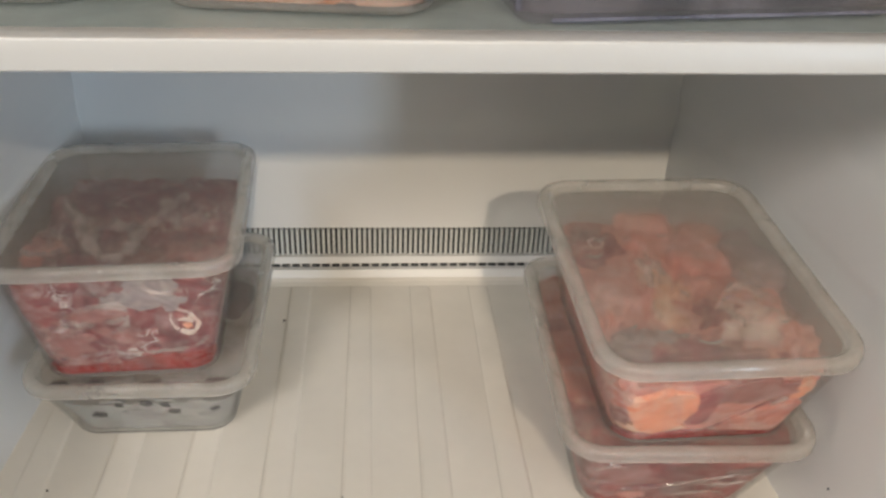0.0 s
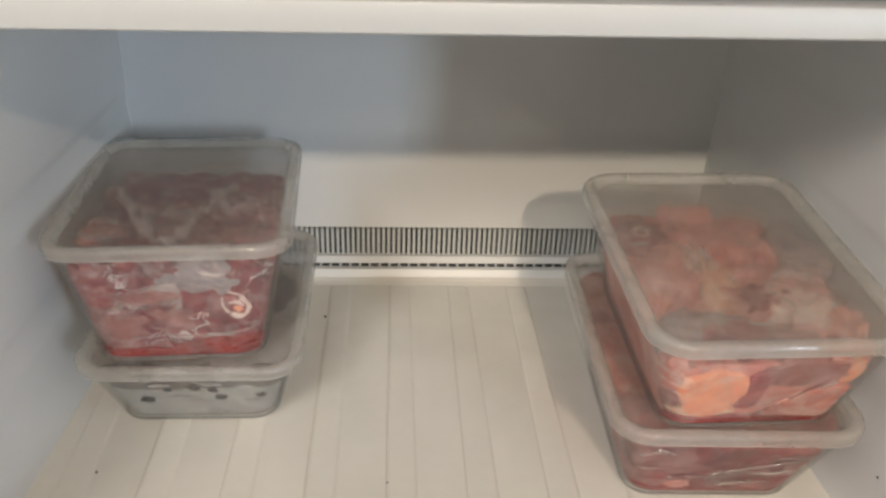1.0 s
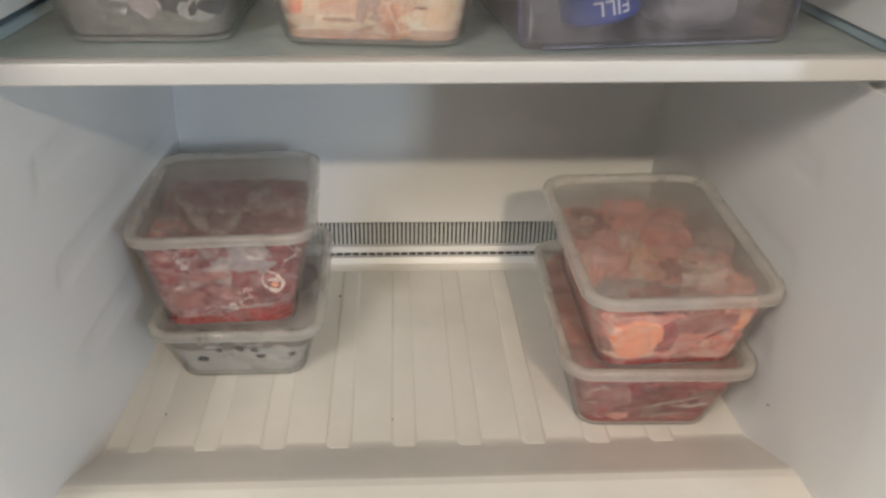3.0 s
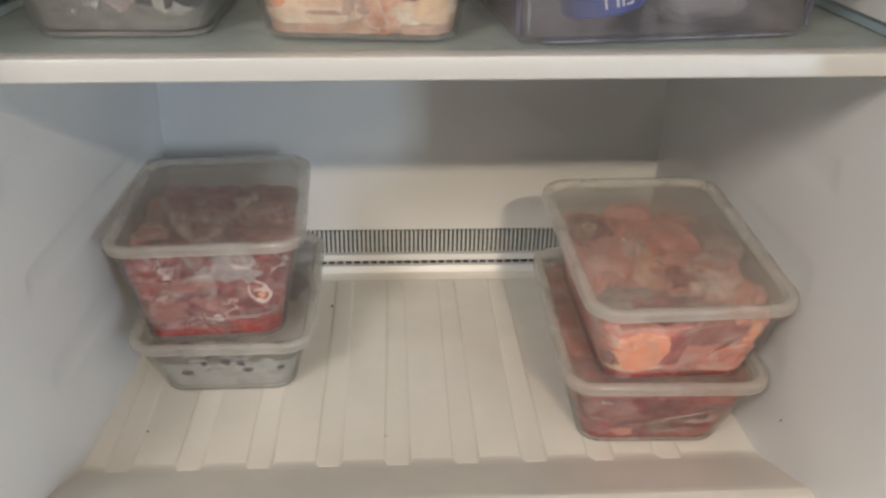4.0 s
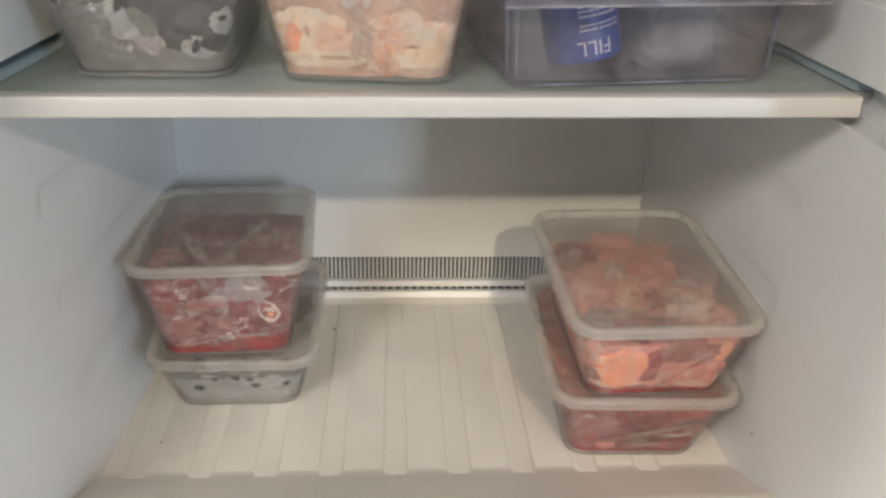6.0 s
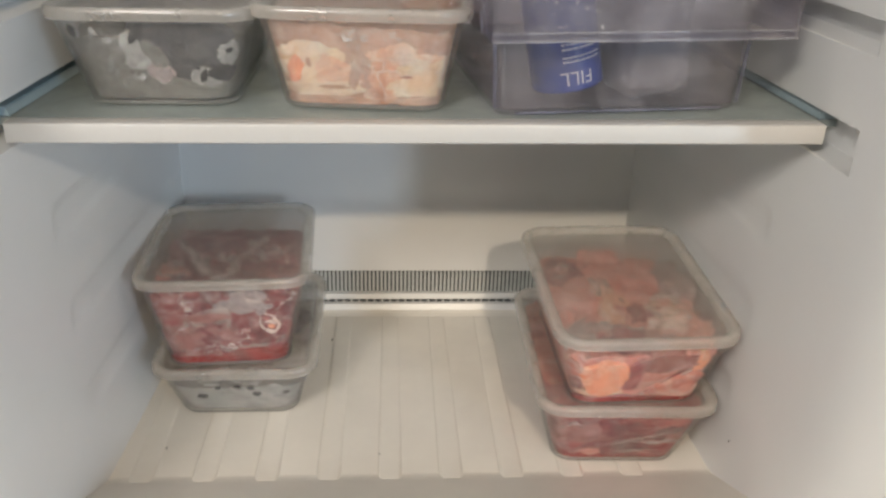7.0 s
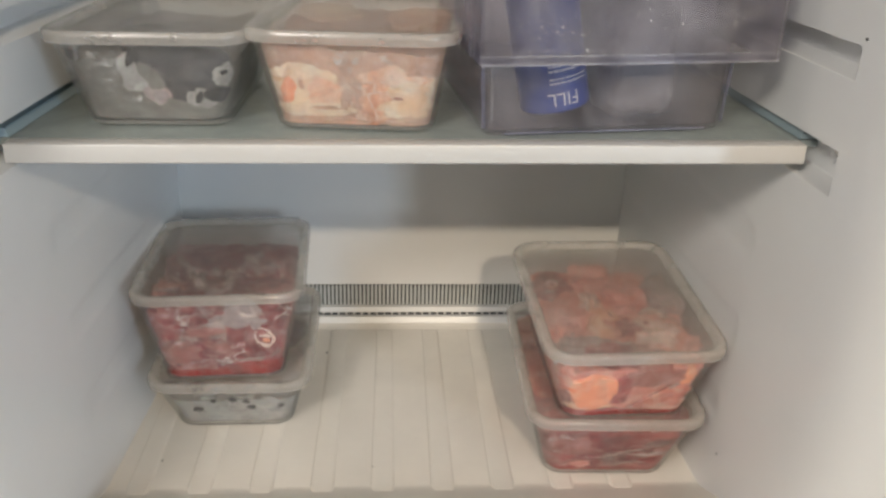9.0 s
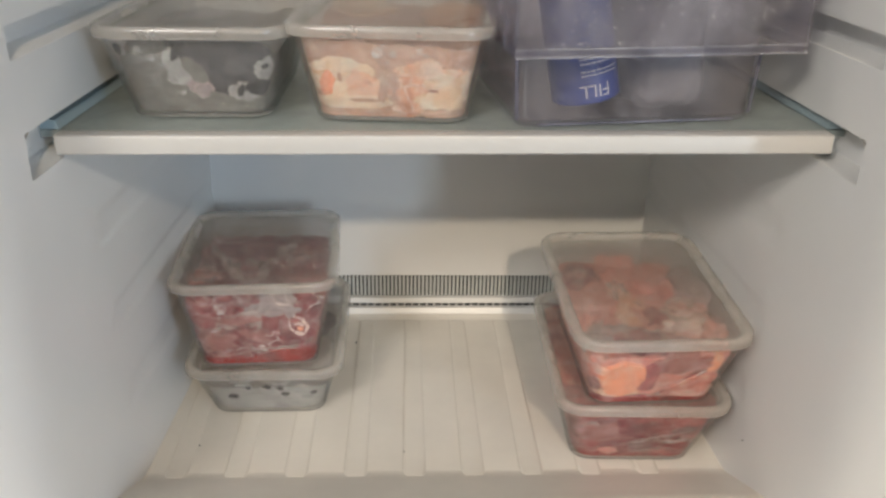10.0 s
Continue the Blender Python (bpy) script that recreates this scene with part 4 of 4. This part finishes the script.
for cx, cz, wide, high, count in ((-0.045, 0.066, 0.018, 0.008, 26), (0.005, 0.072, 0.030, 0.006, 40), (0.066, 0.068, 0.012, 0.006, 24), (-0.030, 0.0520, 0.045, 0.0012, 40)):
    for k in range(count):
        x, z, r = cx + rnd.gauss(0, wide * 0.6), cz + rnd.gauss(0, high), 0.0004 * rnd.uniform(0.4, 1.1)
        if -0.080 < x < 0.089 and z > 0.0465:
            made = bmesh.ops.create_icosphere(bm, subdivisions=1, radius=1)
            for v in made["verts"]:
                v.co = Vector((x + v.co.x * r * 1.3, -0.1012 + v.co.y * r * 0.5, z + v.co.z * r))
tagged(part("condensation", bm, WATER, clear_bin, "tiny pale beads for frost sparkle and ledge glints"), kind="stuff")

# blue tub in the bin, upside down, and a pale pack beside it
can = thing("blue_tin", bin_at @ pose(-0.0228, -0.0497, 0.0100, 0, -11, -6.5), "blue printed tin standing upside down in the bin", "tin")
bm = bmesh.new()
prof = [(0.020, 0.0), (0.0212, 0.0012), (0.0212, 0.086), (0.020, 0.088)]
loft(bm, [[(r * math.cos(math.tau * k / 40), r * math.sin(math.tau * k / 40), z) for k in range(40)] for r, z in prof], True, True)
part("tin_body", bm, BLUE, can, "blue printed wall")


def wrapped_text(words, size, z, angle, parent, name):
    """Upside-down lettering wrapped round the tin."""
    curve = bpy.data.curves.new("letters", "FONT")
    curve.body, curve.size, curve.align_x = words, size, "CENTER"
    tmp = new("letters", curve)
    mesh = bpy.data.meshes.new_from_object(tmp.evaluated_get(bpy.context.evaluated_depsgraph_get()))
    bpy.data.objects.remove(tmp)
    bm = bmesh.new()
    bm.from_mesh(mesh)
    bmesh.ops.subdivide_edges(bm, edges=[e for e in bm.edges if e.calc_length() > size * 0.3], cuts=2)
    for v in bm.verts:
        a = radians(-90 + angle) - v.co.x / 0.0212
        v.co = Vector((0.0215 * math.cos(a), 0.0215 * math.sin(a), z - v.co.y))
    part(name, bm, WHITE_INK, parent, "white upside-down lettering")


wrapped_text("FILL", 0.0115, 0.0120, 8, can, "lettering")
rnd = random.Random(4)
for row, (z, h) in enumerate(((0.0175, 0.0011), (0.0200, 0.0010), (0.0245, 0.0014), (0.0275, 0.0010), (0.030, 0.0009))):
    bm = bmesh.new()
    a = -12.0
    while a < 52:
        w = rnd.uniform(3, 9)
        pts = [(radians(-90 + a + w * k / 3), zz) for zz in (z, z + h) for k in range(4)]
        vs = [bm.verts.new((0.0215 * math.cos(t), 0.0215 * math.sin(t), zz)) for t, zz in pts]
        for k in range(3):
            bm.faces.new((vs[k], vs[k + 1], vs[k + 5], vs[k + 4]))
        a += w + rnd.uniform(1.2, 2.4)
    part("print_line", bm, WHITE_INK, can, "small white print")

pack = thing("frozen_pack", bin_at @ pose(0.0275, -0.0240, 0.0038, 0, 0, -4), "pale frosted plastic pack lying in the bin", "food pack")
bm = bmesh.new()
bmesh.ops.create_icosphere(bm, subdivisions=5, radius=1)
for v in bm.verts:
    d = v.co.normalized()
    q = Vector([math.copysign(abs(c) ** 0.38, c) for c in d])
    q = Vector((q.x * 0.0225, q.y * 0.048, 0.034 + q.z * 0.034))
    q += d * (noise.noise(q * 60) * 0.004 + noise.noise(q * 170) * 0.0016)
    v.co = Vector((q.x, q.y, max(0.0, q.z)))
part("pack_body", bm, CARTON, pack, "crumpled pale film")

# crumbs
CRUMBS = ((-0.073, 0.3396, 0.0008, 0.0009), (-0.1885, 0.182, 0.0006, 0.0007), (-0.0269, 0.1711, 0.0010, 0.0005), (0.2266, 0.0615, 0.3520, 0.0008), (0.2232, 0.1300, 0.0410, 0.0006))
for k, (x, y, z, r) in enumerate(CRUMBS):
    bm = bmesh.new()
    bmesh.ops.create_icosphere(bm, subdivisions=2, radius=r)
    for v in bm.verts:
        v.co *= 1 + 0.4 * noise.noise(v.co * 900 + Vector((k, 0, 0)))
    ob = part("crumb", bm, BLACK)
    ob.location = (x, y, z)
    tagged(ob, "tiny dark crumb stuck to the white plastic", "crumb", "crumbs")

# ---- the room round the open compartment ----
def slab(name, label, category, *size, material=PAINT):
    return tagged(part(name, boxed(*size), material, smooth=False), label, category, kind="structure")


slab("room_floor", "plain pale room floor", "floor", -1.9, 2.3, -3.0, 0.55, -1.0, -0.9)
slab("room_ceiling", "plain pale room ceiling", "ceiling", -1.9, 2.3, -3.0, 0.55, 1.62, 1.7)
slab("room_wall_1", "plain pale room wall", "wall", -1.9, -1.8, -3.0, 0.55, -0.9, 1.62)
slab("room_wall_2", "plain pale room wall", "wall", 2.2, 2.3, -3.0, 0.55, -0.9, 1.62)
slab("room_wall_3", "plain pale room wall", "wall", -1.8, 2.2, 0.47, 0.55, -0.9, 1.62)
for k, size in enumerate(((-1.8, 1.77, -3.0, -2.9, -0.9, 1.62), (2.11, 2.2, -3.0, -2.9, -0.9, 1.62), (1.77, 2.11, -3.0, -2.9, -0.9, 0.29), (1.77, 2.11, -3.0, -2.9, 1.21, 1.62))):
    slab("room_wall_%d" % (4 + k), "plain pale room wall beside a window", "wall", *size)
slab("backdrop", "pale daylight outside the window", "backdrop", 1.3, 2.4, -3.2, -3.18, 0.0, 1.5, material=SKY_GLOW)
slab("cabinet_left", "white outer side of the appliance", "appliance side", -0.34, -0.30, -0.10, 0.46, -0.9, 0.8, material=LINER)
slab("cabinet_right", "white outer side of the appliance", "appliance side", 0.30, 0.34, -0.10, 0.46, -0.9, 0.8, material=LINER)
slab("cabinet_front", "white lower front of the appliance", "appliance front", -0.30, 0.30, -0.098, -0.06, -0.9, -0.051, material=LINER)
for at, wide in ((LAMP_A, 1.0), (LAMP_B, 4.6)):
    lamp = thing("ceiling_lamp", pose(at[0], at[1], 1.62), "round white ceiling lamp" if wide > 1 else "small round white ceiling spot lamp", "ceiling lamp", "ceiling spots")
    bm = bmesh.new()
    loft(bm, [[(wide * r * math.cos(math.tau * k / 32), wide * r * math.sin(math.tau * k / 32), z) for k in range(32)] for r, z in ((0.075, 0.0), (0.075, -0.05), (0.07, -0.052), (0.066, -0.05), (0.066, -0.02))], True, True)
    part("housing", bm, TRIM, lamp)
    bm = bmesh.new()
    loft(bm, [[(wide * r * math.cos(math.tau * k / 32), wide * r * math.sin(math.tau * k / 32), z) for k in range(32)] for r, z in ((0.06, -0.021), (0.06, -0.026))], True, True)
    part("diffuser", bm, LAMP_GLOW, lamp)
